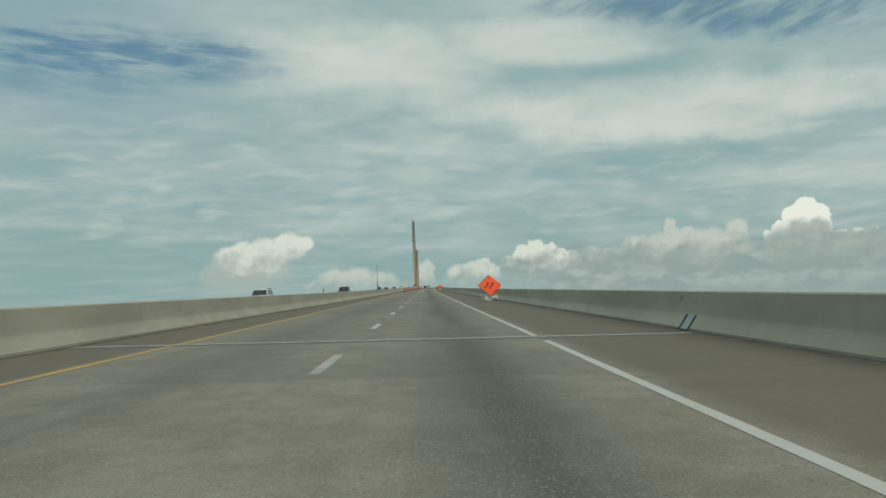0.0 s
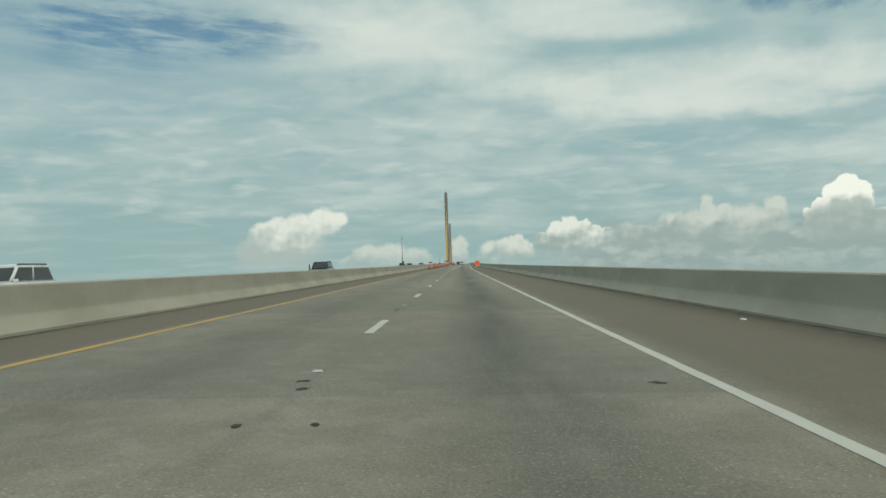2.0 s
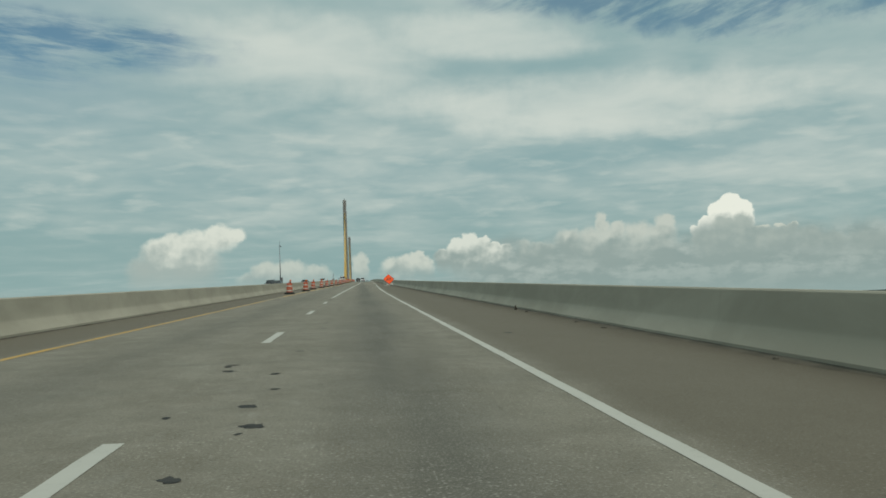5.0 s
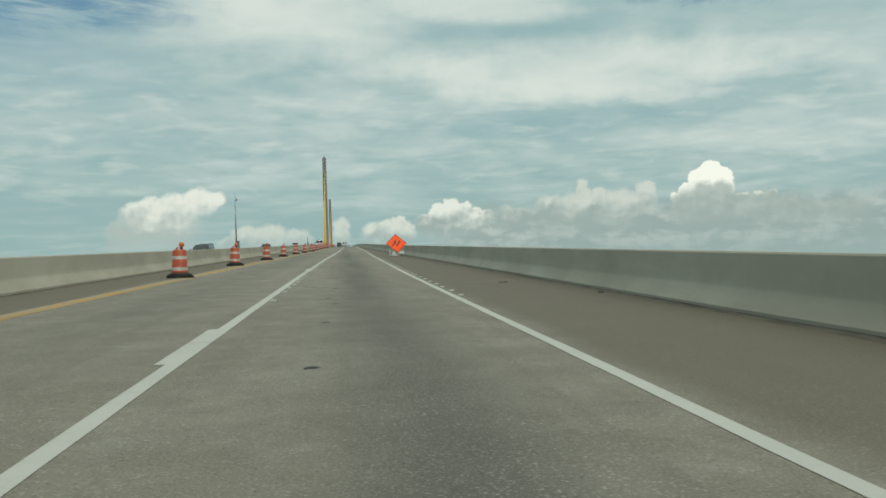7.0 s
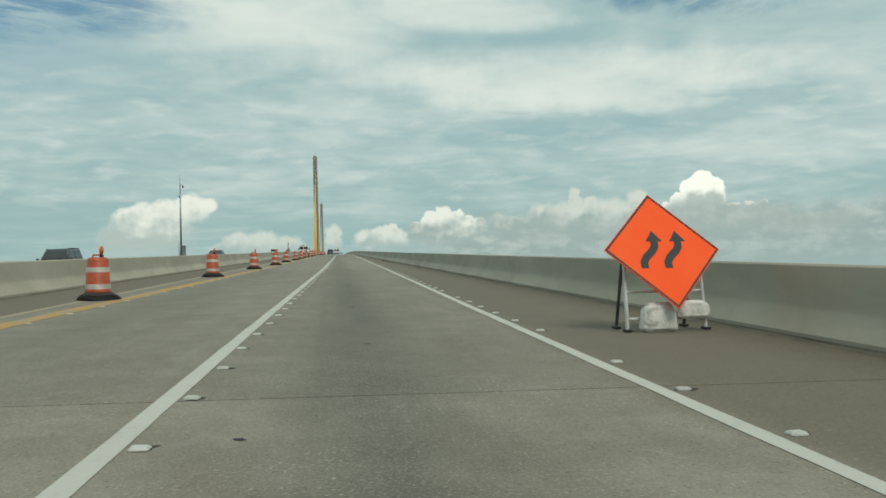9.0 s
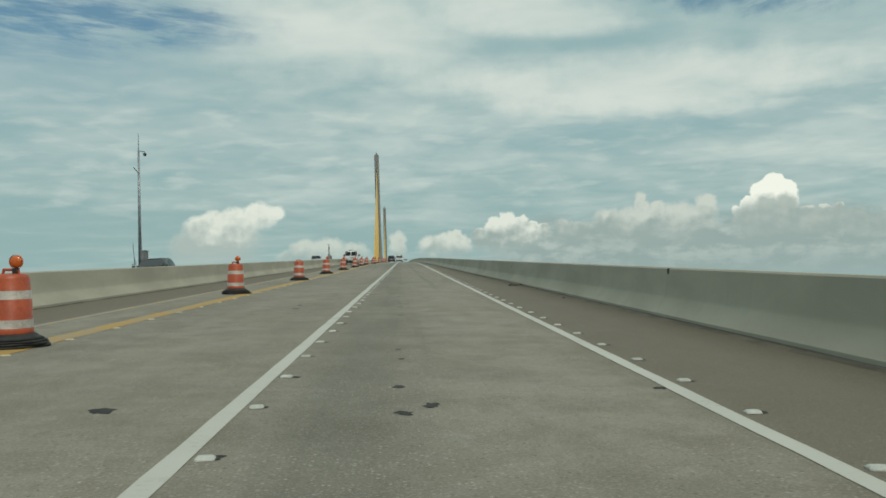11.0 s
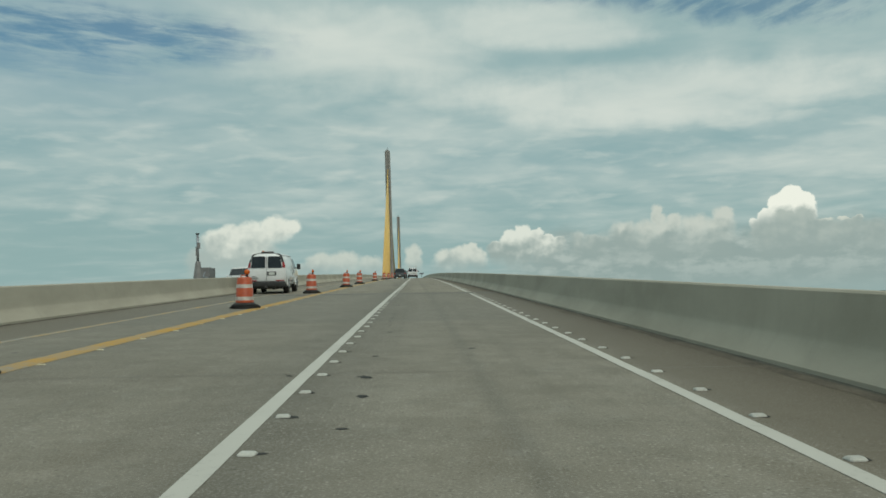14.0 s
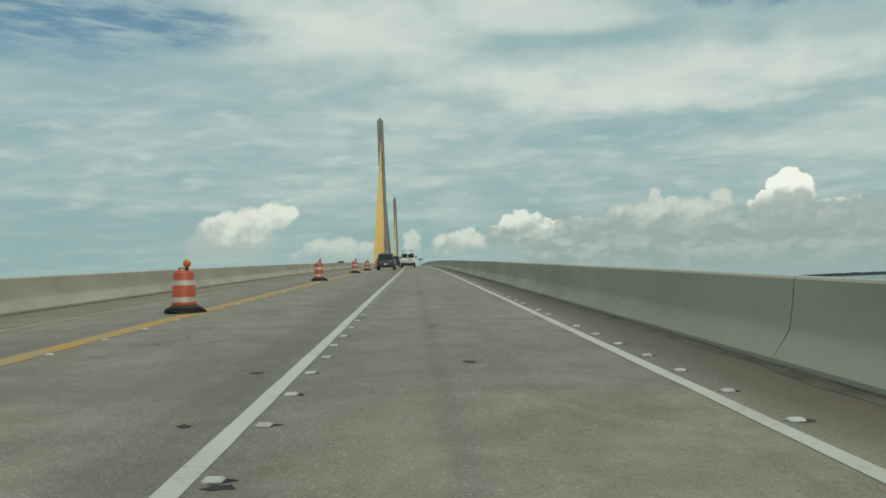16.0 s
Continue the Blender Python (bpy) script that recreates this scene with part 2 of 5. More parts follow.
def road_material():
    mat = bpy.data.materials.new("deck_concrete")
    mat.use_nodes = True
    k = Net(mat.node_tree)
    p = mat.node_tree.nodes["Principled BSDF"]
    pos = mat.node_tree.nodes.new("ShaderNodeNewGeometry").outputs["Position"]
    x, y, z = k.split(pos)
    grit = k.noise(pos, 55, 3, 0.7)
    peb = mat.node_tree.nodes.new("ShaderNodeTexVoronoi")
    k.put(peb.inputs["Vector"], pos)
    peb.inputs["Scale"].default_value = 30
    mott = k.noise(pos, 1.4, 6, 0.65)
    blot = k.noise(k.v("MULTIPLY", pos, (1, 0.5, 1)), 0.28, 5, 0.6, 0.5)
    bands = k.noise(k.v("MULTIPLY", pos, (0.05, 0.75, 0)), 1.0, 3, 0.6)
    base = k.mix(k.ramp(mott, 0.3, 0.7), (0.202, 0.174, 0.128), (0.284, 0.249, 0.190))
    base = k.mix(k.m("MULTIPLY", k.ramp(blot, 0.40, 0.66), 0.45), base, (0.188, 0.161, 0.114))
    base = k.mix(k.m("MULTIPLY", k.ramp(bands, 0.48, 0.68), 0.14), base, (0.148, 0.134, 0.104))
    drag = k.noise(k.v("MULTIPLY", pos, (2.3, 0.035, 0)), 1.0, 4, 0.6)
    base = k.mix(k.m("MULTIPLY", k.ramp(drag, 0.50, 0.72), 0.34), base, (0.136, 0.118, 0.086))
    base = k.mix(k.m("MULTIPLY", k.ramp(drag, 0.46, 0.28), 0.28), base, (0.282, 0.254, 0.198))
    spill = k.noise(k.v("MULTIPLY", pos, (0.8, 0.3, 0)), 0.55, 5, 0.65, 0.6)
    base = k.mix(k.m("MULTIPLY", k.ramp(spill, 0.60, 0.72), 0.35), base, (0.140, 0.112, 0.076))
    stain = k.noise(k.v("MULTIPLY", pos, (1.0, 0.6, 0)), 0.9, 6, 0.68, 0.4)
    much = k.ramp(y, 424, 427, 1.0, 1.7)
    base = k.mix(k.m("MULTIPLY", k.ramp(stain, 0.52, 0.68, 0.0, 0.38), much), base, (0.158, 0.128, 0.086))
    base = k.mix(k.m("MULTIPLY", k.ramp(stain, 0.46, 0.32, 0.0, 0.30), much), base, (0.320, 0.288, 0.226))
    own = mat.node_tree.nodes.new("ShaderNodeObjectInfo").outputs["Random"]
    base = k.mix(k.ramp(own, 0.0, 1.0, 0.0, 0.28), base, (0.128, 0.118, 0.094))
    # separate pours: each starts darker and smoother at its seam and pales along its length
    pour = 0.0
    for y0, run, much_ in ((9.9, 9.0, 0.6), (36.5, 11.0, 0.7), (49.4, 11.0, 1.0), (63.8, 12.0, 0.9), (76.0, 20.0, 0.9), (119.9, 13.0, 0.8), (136.4, 12.0, 1.0), (236.0, 14.0, 0.5), (339.4, 9.0, 0.6), (401.0, 12.0, 0.6), (444.0, 10.0, 0.6)):
        past = k.m("SUBTRACT", y, y0)
        g = k.m("MULTIPLY", k.ramp(past, 0.0, 0.03), k.m("MULTIPLY", k.ramp(past, 0.0, run, 1.0, 0.0), much_))
        pour = k.m("MAXIMUM", pour, g) if pour else g
    base = k.mix(k.m("MULTIPLY", pour, 0.50), base, (0.135, 0.128, 0.106))
    blotch = k.noise(k.v("MULTIPLY", pos, (1.0, 0.7, 0)), 3.4, 4, 0.62, 0.4)
    base = k.mix(k.ramp(blotch, 0.54, 0.70, 0.0, 0.24), base, (0.30, 0.282, 0.236))
    base = k.mix(k.ramp(blotch, 0.44, 0.30, 0.0, 0.22), base, (0.15, 0.136, 0.105))
    # brown shoulders
    wand = k.m("MULTIPLY", k.m("SUBTRACT", blot, 0.5), 0.9)
    moved = k.ramp(y, 205, 480, 0.0, 2.25)
    right = k.m("MULTIPLY", k.ramp(k.m("SUBTRACT", k.m("ADD", x, k.m("MULTIPLY", wand, 0.6)), moved), 1.75, 2.4), k.ramp(y, 200, 330, 1.0, 0.95))
    edge_r = k.ramp(k.m("ADD", x, wand), 3.6, 4.9)
    left = k.m("MULTIPLY", k.ramp(k.m("ADD", x, wand), -5.4, -6.0), k.ramp(y, 380, 435, 1.0, 0.35))
    sh = k.m("MAXIMUM", k.m("MAXIMUM", right, edge_r), left)
    base = k.mix(k.m("MULTIPLY", sh, 0.85), base, (0.135, 0.112, 0.078))
    toe = k.ramp(k.m("ADD", k.m("ADD", x, k.m("MULTIPLY", wand, 0.8)), k.m("MULTIPLY", k.m("SUBTRACT", mott, 0.5), 0.9)), 4.0, 5.1)
    base = k.mix(k.m("MULTIPLY", toe, 0.6), base, (0.085, 0.068, 0.045))
    # oil and rubber down the middle of the lanes
    streak = 0.0
    for cx, wd, s in ((0.25, 0.68, 0.95), (-3.6, 0.75, 0.45), (-15.0, 0.7, 0.4)):
        d = k.m("DIVIDE", k.m("SUBTRACT", k.m("ADD", x, k.m("MULTIPLY", wand, 0.25)), cx), wd)
        g = k.m("MULTIPLY", k.m("POWER", 2.718, k.m("MULTIPLY", k.m("MULTIPLY", d, d), -1.0)), s)
        streak = k.m("MAXIMUM", streak, g) if streak else g
    streak = k.m("MULTIPLY", streak, k.ramp(k.noise(k.v("MULTIPLY", pos, (1.0, 0.12, 1)), 0.9, 4, 0.6), 0.05, 0.66))
    d = k.m("DIVIDE", k.m("SUBTRACT", k.m("ADD", x, k.m("MULTIPLY", wand, 0.12)), 0.06), 0.21)
    late = k.m("MULTIPLY", k.m("POWER", 2.718, k.m("MULTIPLY", k.m("MULTIPLY", d, d), -1.0)), k.ramp(y, 396, 412, 0.0, 0.55))
    streak = k.m("MAXIMUM", streak, late)
    d = k.m("DIVIDE", k.m("SUBTRACT", k.m("ADD", x, k.m("MULTIPLY", wand, 0.15)), 1.95), 0.11)
    tyre = k.m("MULTIPLY", k.m("POWER", 2.718, k.m("MULTIPLY", k.m("MULTIPLY", d, d), -1.0)), k.m("MULTIPLY", k.ramp(y, 326, 338, 0.0, 0.62), k.ramp(y, 398, 470, 1.0, 0.6)))
    streak = k.m("MAXIMUM", streak, tyre)
    streak = k.m("MULTIPLY", streak, k.m("MULTIPLY", k.ramp(y, 240, 330, 1.0, 0.6), k.ramp(y, 70, 150, 1.0, 0.78)))
    base = k.mix(streak, base, (0.082, 0.077, 0.062))
    # aggregate: fine grit all over, and single pale or dark stones laid bare here and there
    base = k.mix(k.m("MULTIPLY", k.ramp(k.m("ADD", y, k.m("MULTIPLY", wand, 12)), 380, 415, 0.0, 0.42), k.ramp(y, 423, 425, 1.0, 0.0)), base, (0.150, 0.141, 0.117))
    grain = k.m("ADD", k.m("MULTIPLY", grit, 0.8), k.m("MULTIPLY", k.noise(pos, 130, 2, 0.6), 0.2))
    grain_on = k.m("SUBTRACT", 1.0, k.m("MULTIPLY", sh, 0.55))
    base = k.mix(k.m("MULTIPLY", k.ramp(grain, 0.50, 0.68, 0.0, 0.52), grain_on), base, (0.40, 0.375, 0.315))
    base = k.mix(k.m("MULTIPLY", k.ramp(grain, 0.46, 0.29, 0.0, 0.50), grain_on), base, (0.07, 0.064, 0.052))
    pick = k.split(peb.outputs["Color"])
    core = k.ramp(peb.outputs["Distance"], 0.42, 0.18)
    bare = k.ramp(k.noise(pos, 0.7, 4, 0.6), 0.36, 0.62)
    base = k.mix(k.m("MULTIPLY", k.m("MULTIPLY", k.m("MULTIPLY", core, bare), grain_on), k.ramp(pick[0], 0.66, 0.86, 0.0, 0.50)), base, (0.46, 0.43, 0.36))
    base = k.mix(k.m("MULTIPLY", core, k.ramp(pick[1], 0.86, 0.94, 0.0, 0.5)), base, (0.055, 0.05, 0.042))
    base = k.v("MULTIPLY", base, (0.945, 0.972, 1.015))
    k.put(p.inputs["Base Color"], base)
    p.inputs["Roughness"].default_value = 0.86
    p.inputs["Specular IOR Level"].default_value = 0.3
    bn = mat.node_tree.nodes.new("ShaderNodeBump")
    bn.inputs["Strength"].default_value, bn.inputs["Distance"].default_value = 0.5, 0.012
    k.put(bn.inputs["Height"], grain)
    k.put(p.inputs["Normal"], bn.outputs[0])
    return mat


def wall_material(name, dark, light):
    mat = bpy.data.materials.new(name)
    mat.use_nodes = True
    k = Net(mat.node_tree)
    p = mat.node_tree.nodes["Principled BSDF"]
    pos = mat.node_tree.nodes.new("ShaderNodeNewGeometry").outputs["Position"]
    big = k.noise(k.v("MULTIPLY", pos, (1, 0.35, 1)), 0.8, 6, 0.6, 0.3)
    runs = k.noise(k.v("MULTIPLY", pos, (2, 4.5, 0.35)), 1.0, 5, 0.65)
    grit = k.noise(pos, 38, 4, 0.65)
    c = k.mix(k.ramp(big, 0.30, 0.70), dark, light)
    c = k.mix(k.m("MULTIPLY", k.ramp(runs, 0.52, 0.74), 0.12), c, (0.22, 0.215, 0.175))
    c = k.mix(k.ramp(grit, 0.35, 0.20, 0, 0.35), c, (0.16, 0.155, 0.13))
    k.put(p.inputs["Base Color"], c)
    p.inputs["Roughness"].default_value = 0.85
    p.inputs["Specular IOR Level"].default_value = 0.3
    bn = mat.node_tree.nodes.new("ShaderNodeBump")
    bn.inputs["Strength"].default_value, bn.inputs["Distance"].default_value = 0.3, 0.008
    k.put(bn.inputs["Height"], grit)
    k.put(p.inputs["Normal"], bn.outputs[0])
    return mat


def paint_line(name, col, worn):
    """Road paint that has worn through to the concrete in flecks."""
    mat = bpy.data.materials.new(name)
    mat.use_nodes = True
    k = Net(mat.node_tree)
    p = mat.node_tree.nodes["Principled BSDF"]
    pos = mat.node_tree.nodes.new("ShaderNodeNewGeometry").outputs["Position"]
    a = k.noise(pos, 22, 5, 0.7)
    b = k.noise(pos, 1.1, 4, 0.6)
    f = k.ramp(k.m("ADD", k.m("MULTIPLY", a, 0.6), k.m("MULTIPLY", b, 0.4)), worn - 0.10, worn + 0.12)
    c = k.mix(f, (0.24, 0.235, 0.205), k.mix(b, tuple(0.82 * v for v in col), col))
    k.put(p.inputs["Base Color"], c)
    p.inputs["Roughness"].default_value = 0.7
    return mat


M_ROAD = road_material()
M_WALL = wall_material("barrier_concrete", (0.316, 0.292, 0.232), (0.404, 0.373, 0.302))
M_LIP = surface("stained_toe", (0.075, 0.066, 0.050), (0.13, 0.116, 0.090), 0.9, scale=1.2, fine=25, bump=0.5)
M_DARK = surface("joint_dark", (0.022, 0.022, 0.02), (0.05, 0.05, 0.045), 0.85, fine=30)
M_STEEL = surface("joint_steel", (0.36, 0.36, 0.33), (0.52, 0.52, 0.48), 0.5, 0.0, 2.0, 20)
M_SEAL = surface("seam_sealant", (0.13, 0.124, 0.104), (0.20, 0.19, 0.16), 0.85, scale=0.8, fine=25)
M_GRIT = surface("washed_grit", (0.060, 0.050, 0.036), (0.125, 0.106, 0.078), 0.92, scale=1.6, fine=22, bump=0.8)
M_BAND = surface("joint_asphalt", (0.080, 0.077, 0.066), (0.135, 0.130, 0.112), 0.85, scale=1.5, fine=30, bump=0.4)
M_SEAM = surface("seam_pale", (0.30, 0.29, 0.26), (0.42, 0.41, 0.37), 0.85, scale=3, fine=30)
M_WHITE = paint_line("white_road_paint", (0.495, 0.482, 0.43), 0.35)
M_WORN = paint_line("worn_white_road_paint", (0.46, 0.45, 0.395), 0.50)
M_YELLOW = paint_line("yellow_road_paint", (0.46, 0.248, 0.016), 0.455)
M_YOLD = paint_line("old_yellow_road_paint", (0.52, 0.305, 0.055), 0.43)
M_YFADE = paint_line("worn_yellow_road_paint", (0.50, 0.30, 0.065), 0.52)
# black of glue residue, and of the shadows painted beside the lane markers
M_TAR_SHADE = surface("adhesive_and_shade_black", (0.010, 0.010, 0.009), (0.034, 0.032, 0.028), 0.85, fine=30, bump=0.4)
M_CERAM = surface("marker_ceramic", (0.33, 0.325, 0.29), (0.49, 0.49, 0.445), 0.5, fine=50)
M_AMBERM = surface("marker_amber", (0.40, 0.35, 0.22), (0.54, 0.50, 0.36), 0.35, fine=50)
M_ORANGE = surface("drum_orange", (0.31, 0.052, 0.017), (0.45, 0.084, 0.026), 0.42, scale=4, fine=30, local=True)
M_REFL = surface("reflective_white", (0.30, 0.265, 0.23), (0.48, 0.44, 0.39), 0.4, scale=5, fine=40, local=True)
M_RUBBER = surface("black_rubber", (0.010, 0.010, 0.010), (0.030, 0.029, 0.027), 0.75, scale=6, fine=40, bump=0.4, local=True)
M_SIGN = surface("fluorescent_orange", (1.0, 0.094, 0.014), (1.0, 0.118, 0.022), 0.6, scale=1.5, fine=30, bump=0.05, local=True, spec=0.2)
M_BLACK = surface("sign_black", (0.012, 0.012, 0.012), (0.022, 0.022, 0.021), 0.6, local=True)
M_FRAME = surface("white_frame", (0.42, 0.42, 0.40), (0.62, 0.62, 0.60), 0.5, scale=6, local=True)
M_DKFRAME = surface("dark_frame", (0.03, 0.03, 0.03), (0.07, 0.07, 0.065), 0.5, scale=6, local=True)
M_BAG = surface("sandbag_plastic", (0.52, 0.51, 0.47), (0.76, 0.75, 0.71), 0.5, scale=8, fine=30, bump=0.8, local=True)
M_VANW = surface("white_car_paint", (0.66, 0.67, 0.66), (0.76, 0.77, 0.76), 0.25, scale=1.5, fine=20, bump=0.0, coat=0.5, local=True)
M_GREYC = surface("grey_car_paint", (0.055, 0.06, 0.065), (0.085, 0.09, 0.10), 0.3, 0.3, 1.5, 20, 0.0, 0.6, local=True)
M_DARKC = surface("dark_car_paint", (0.016, 0.018, 0.022), (0.030, 0.032, 0.037), 0.3, 0.2, 1.5, 20, 0.0, 0.6, local=True)
M_GLASS = surface("tinted_glass", (0.010, 0.012, 0.014), (0.022, 0.025, 0.028), 0.06, scale=1.0, bump=0.0, local=True)
M_TRIM = surface("black_plastic", (0.015, 0.015, 0.015), (0.035, 0.035, 0.034), 0.6, scale=5, fine=60, local=True)
M_RED = surface("tail_lamp_red", (0.22, 0.008, 0.010), (0.36, 0.016, 0.016), 0.2, scale=8, local=True)
M_LAMP = surface("clear_lamp", (0.50, 0.52, 0.53), (0.72, 0.73, 0.73), 0.15, scale=8, local=True)
M_AMBER = surface("amber_lens", (0.50, 0.095, 0.014), (0.64, 0.145, 0.025), 0.25, scale=14, local=True)
M_RIM = surface("wheel_rim", (0.22, 0.22, 0.22), (0.42, 0.42, 0.42), 0.4, 0.7, 8, local=True)
M_PLATE = surface("plate_pale", (0.45, 0.47, 0.44), (0.62, 0.64, 0.60), 0.5, scale=10, local=True)
M_GALV = surface("galvanised_steel", (0.20, 0.22, 0.24), (0.34, 0.36, 0.38), 0.45, 0.5, 2.0, 25, local=True)
M_BOX = surface("cabinet_grey", (0.15, 0.15, 0.15), (0.23, 0.23, 0.225), 0.6, scale=2.0, local=True)
M_TOWER = wall_material("pylon_concrete", (0.25, 0.238, 0.218), (0.335, 0.32, 0.295))
M_STAY = surface("stay_yellow", (0.62, 0.39, 0.095), (0.76, 0.50, 0.15), 0.5, scale=0.3, fine=6)
M_WATER = surface("bay_water", (0.040, 0.085, 0.095), (0.060, 0.115, 0.125), 0.18, scale=0.01, fine=0.4, bump=0.3)
# distance haze is mixed into this green, which is paler and bluer for it
M_SHORE = surface("far_shore_haze_green", (0.07, 0.092, 0.092), (0.10, 0.125, 0.12), 0.9, scale=0.004, fine=0.05, bump=0.0)
M_DEBRIS = surface("road_debris", (0.03, 0.026, 0.02), (0.09, 0.08, 0.06), 0.8, scale=8, fine=50, bump=0.5)
M_FADED = surface("faded_stencil", (0.13, 0.125, 0.105), (0.22, 0.21, 0.175), 0.85, scale=9, fine=60)
M_STENCIL = surface("stencil_black", (0.05, 0.05, 0.045), (0.13, 0.125, 0.11), 0.8, fine=60)

# ---------------------------------------------------------------- the lie of the road
CS, G0, GK = 0.0167, 0.0317, 0.00001
Y_CREST, Y_CURVE = 1013.0, 395.0
X_TOE_R, X_TOE_L = 5.16, -7.66
OPP_IN, OPP_OUT = -10.4, -22.1


def zc(y):
    """Height of the roadway along the bridge, which climbs to a crest between the pylons."""
    if y <= Y_CURVE:
        return G0 * y + GK * y * y / 2
    s = G0 + GK * Y_CURVE
    d = y - Y_CURVE
    return G0 * Y_CURVE + GK * Y_CURVE**2 / 2 + s * d - s * d * d / (2 * (Y_CREST - Y_CURVE))


def zr(x, y):
    return zc(y) - CS * x


def zo(x, y):
    """The other roadway, which falls the other way from the median."""
    return zc(y) + CS * 8.8 + CS * (x + 8.8) * 1.7


def widen(y):
    """How far the other roadway moves away where the pylons stand between the two."""
    t = min(max((y - 480) / 280, 0), 1)
    return -4.6 * t * t * (3 - 2 * t)


def stand(x, y, turn=0.0, lift=0.0, f=None):
    """A pose on the road at (x, y), upright to its slope."""
    f = f or zr
    n = Vector((-(f(x + 0.5, y) - f(x - 0.5, y)), -(f(x, y + 0.5) - f(x, y - 0.5)), 1)).normalized()
    q = Vector((0, 0, 1)).rotation_difference(n)
    return Matrix.Translation((x, y, f(x, y) + lift)) @ q.to_matrix().to_4x4() @ pose(0, 0, 0, 0, 0, turn)


# ---------------------------------------------------------------- mesh helpers


def mesh_of(name, bm, mat):
    me = bpy.data.meshes.new(name)
    bmesh.ops.recalc_face_normals(bm, faces=bm.faces[:])
    bm.to_mesh(me)
    bm.free()
    for m_ in mat if isinstance(mat, (list, tuple)) else [mat]:
        me.materials.append(m_)
    return me


def part(name, bm, mat, parent, label="", smooth=False):
    me = mesh_of(name, bm, mat)
    if smooth:
        me.polygons.foreach_set("use_smooth", [True] * len(me.polygons))
    ob = new(name, me)
    ob.parent = parent
    if label:
        ob["label"] = label
    return ob


def empty(name, m=None):
    ob = new(name)
    ob.empty_display_size = 0.2
    if m is not None:
        ob.matrix_basis = m
    return ob


def bx(bm, c, s, bevel=0.0, rot=None):
    g = bmesh.ops.create_cube(bm, size=1.0)["verts"]
    m_ = Matrix.Translation(c) @ (rot.to_4x4() if rot else Matrix.Identity(4)) @ Matrix.Diagonal((*s, 1))
    bmesh.ops.transform(bm, matrix=m_, verts=g)
    if bevel:
        es = list({e for v_ in g for e in v_.link_edges})
        bmesh.ops.bevel(bm, geom=es, offset=bevel, segments=2, affect="EDGES", profile=0.6)
    return bm


def box(c, s, bevel=0.0, rot=None):
    return bx(bmesh.new(), c, s, bevel, rot)


def rod(bm, a, b, r0, r1=None, n=10):
    a, b = Vector(a), Vector(b)
    g = bmesh.ops.create_cone(bm, cap_ends=True, segments=n, radius1=r0, radius2=r0 if r1 is None else r1, depth=(b - a).length)["verts"]
    q = Vector((0, 0, 1)).rotation_difference((b - a).normalized())
    bmesh.ops.transform(bm, matrix=Matrix.Translation((a + b) / 2) @ q.to_matrix().to_4x4(), verts=g)
    return bm


def lathe(bm, prof, n=24, mats=None, wob=None):
    rings = []
    for r, z in prof:
        rings.append([bm.verts.new((r * (wob(i, n) if wob else 1) * math.cos(2 * math.pi * i / n), r * (wob(i, n) if wob else 1) * math.sin(2 * math.pi * i / n), z)) for i in range(n)])
    for k_, (a, b) in enumerate(zip(rings, rings[1:])):
        for i in range(n):
            f = bm.faces.new((a[i], a[(i + 1) % n], b[(i + 1) % n], b[i]))
            f.material_index = mats[k_] if mats else 0
    bm.faces.new(rings[0])
    bm.faces.new(rings[-1])
    return bm


def sweep(prof, y0, y1, f=zr, step=8.0, shift=None, closed=True, wav=0.0):
    """A cross-section (x, height over the road) drawn along the bridge."""
    bm = bmesh.new()
    n = max(1, int(math.ceil((y1 - y0) / step)))
    rows = []
    for i in range(n + 1):
        y = y0 + (y1 - y0) * i / n
        s = shift(y) if shift else 0.0
        rows.append([bm.verts.new((x + s + (random.uniform(-wav, wav) if wav else 0), y, f(x + s, y) + z)) for x, z in prof])
    m_ = len(prof)
    for a, b in zip(rows, rows[1:]):
        for k_ in range(m_ if closed else m_ - 1):
            bm.faces.new((a[k_], a[(k_ + 1) % m_], b[(k_ + 1) % m_], b[k_]))
    if closed:
        bm.faces.new(rows[0])
        bm.faces.new(rows[-1])
    return bm


# ---------------------------------------------------------------- bridge structure
SPAN = 40.3
JOINTS = [17.6 + SPAN * k_ for k_ in range(-2, 11)]
ENDS = [j for j in JOINTS if j < 400] + [421.8]


def deck(name, x0, x1, f, shift, label):
    road = empty(name)
    tagged(road, label, "road", kind="structure")
    cuts = [-70.0] + ENDS[1:] + [480.0, 560.0, 640.0, 720.0, 800.0, 900.0, 1013.0, 1130.0, 1250.0]
    for a, b in zip(cuts, cuts[1:]):
        part("slab", sweep([(x0, 0), (x1, 0), (x1, -0.35), (x0, -0.35)], a + 0.012, b - 0.012, f, 10.0, shift), M_ROAD, road)
    for c in cuts[1:-1]:
        part("joint_filler", sweep([(x0 + 0.02, -0.02), (x1 - 0.02, -0.02), (x1 - 0.02, -0.3), (x0 + 0.02, -0.3)], c - 0.0115, c + 0.0115, f, 10.0, shift), M_DARK, road)
    return road


deck("road", X_TOE_L - 0.55, X_TOE_R + 0.55, zr, None, "weathered grey concrete bridge roadway with brown shoulders")
deck("road_opposite", OPP_OUT - 0.55, OPP_IN + 0.55, zo, widen, "grey concrete roadway of the opposite direction")
med = empty("median")
tagged(med, "plain concrete strip between the two bridge roadways", "median", kind="structure")
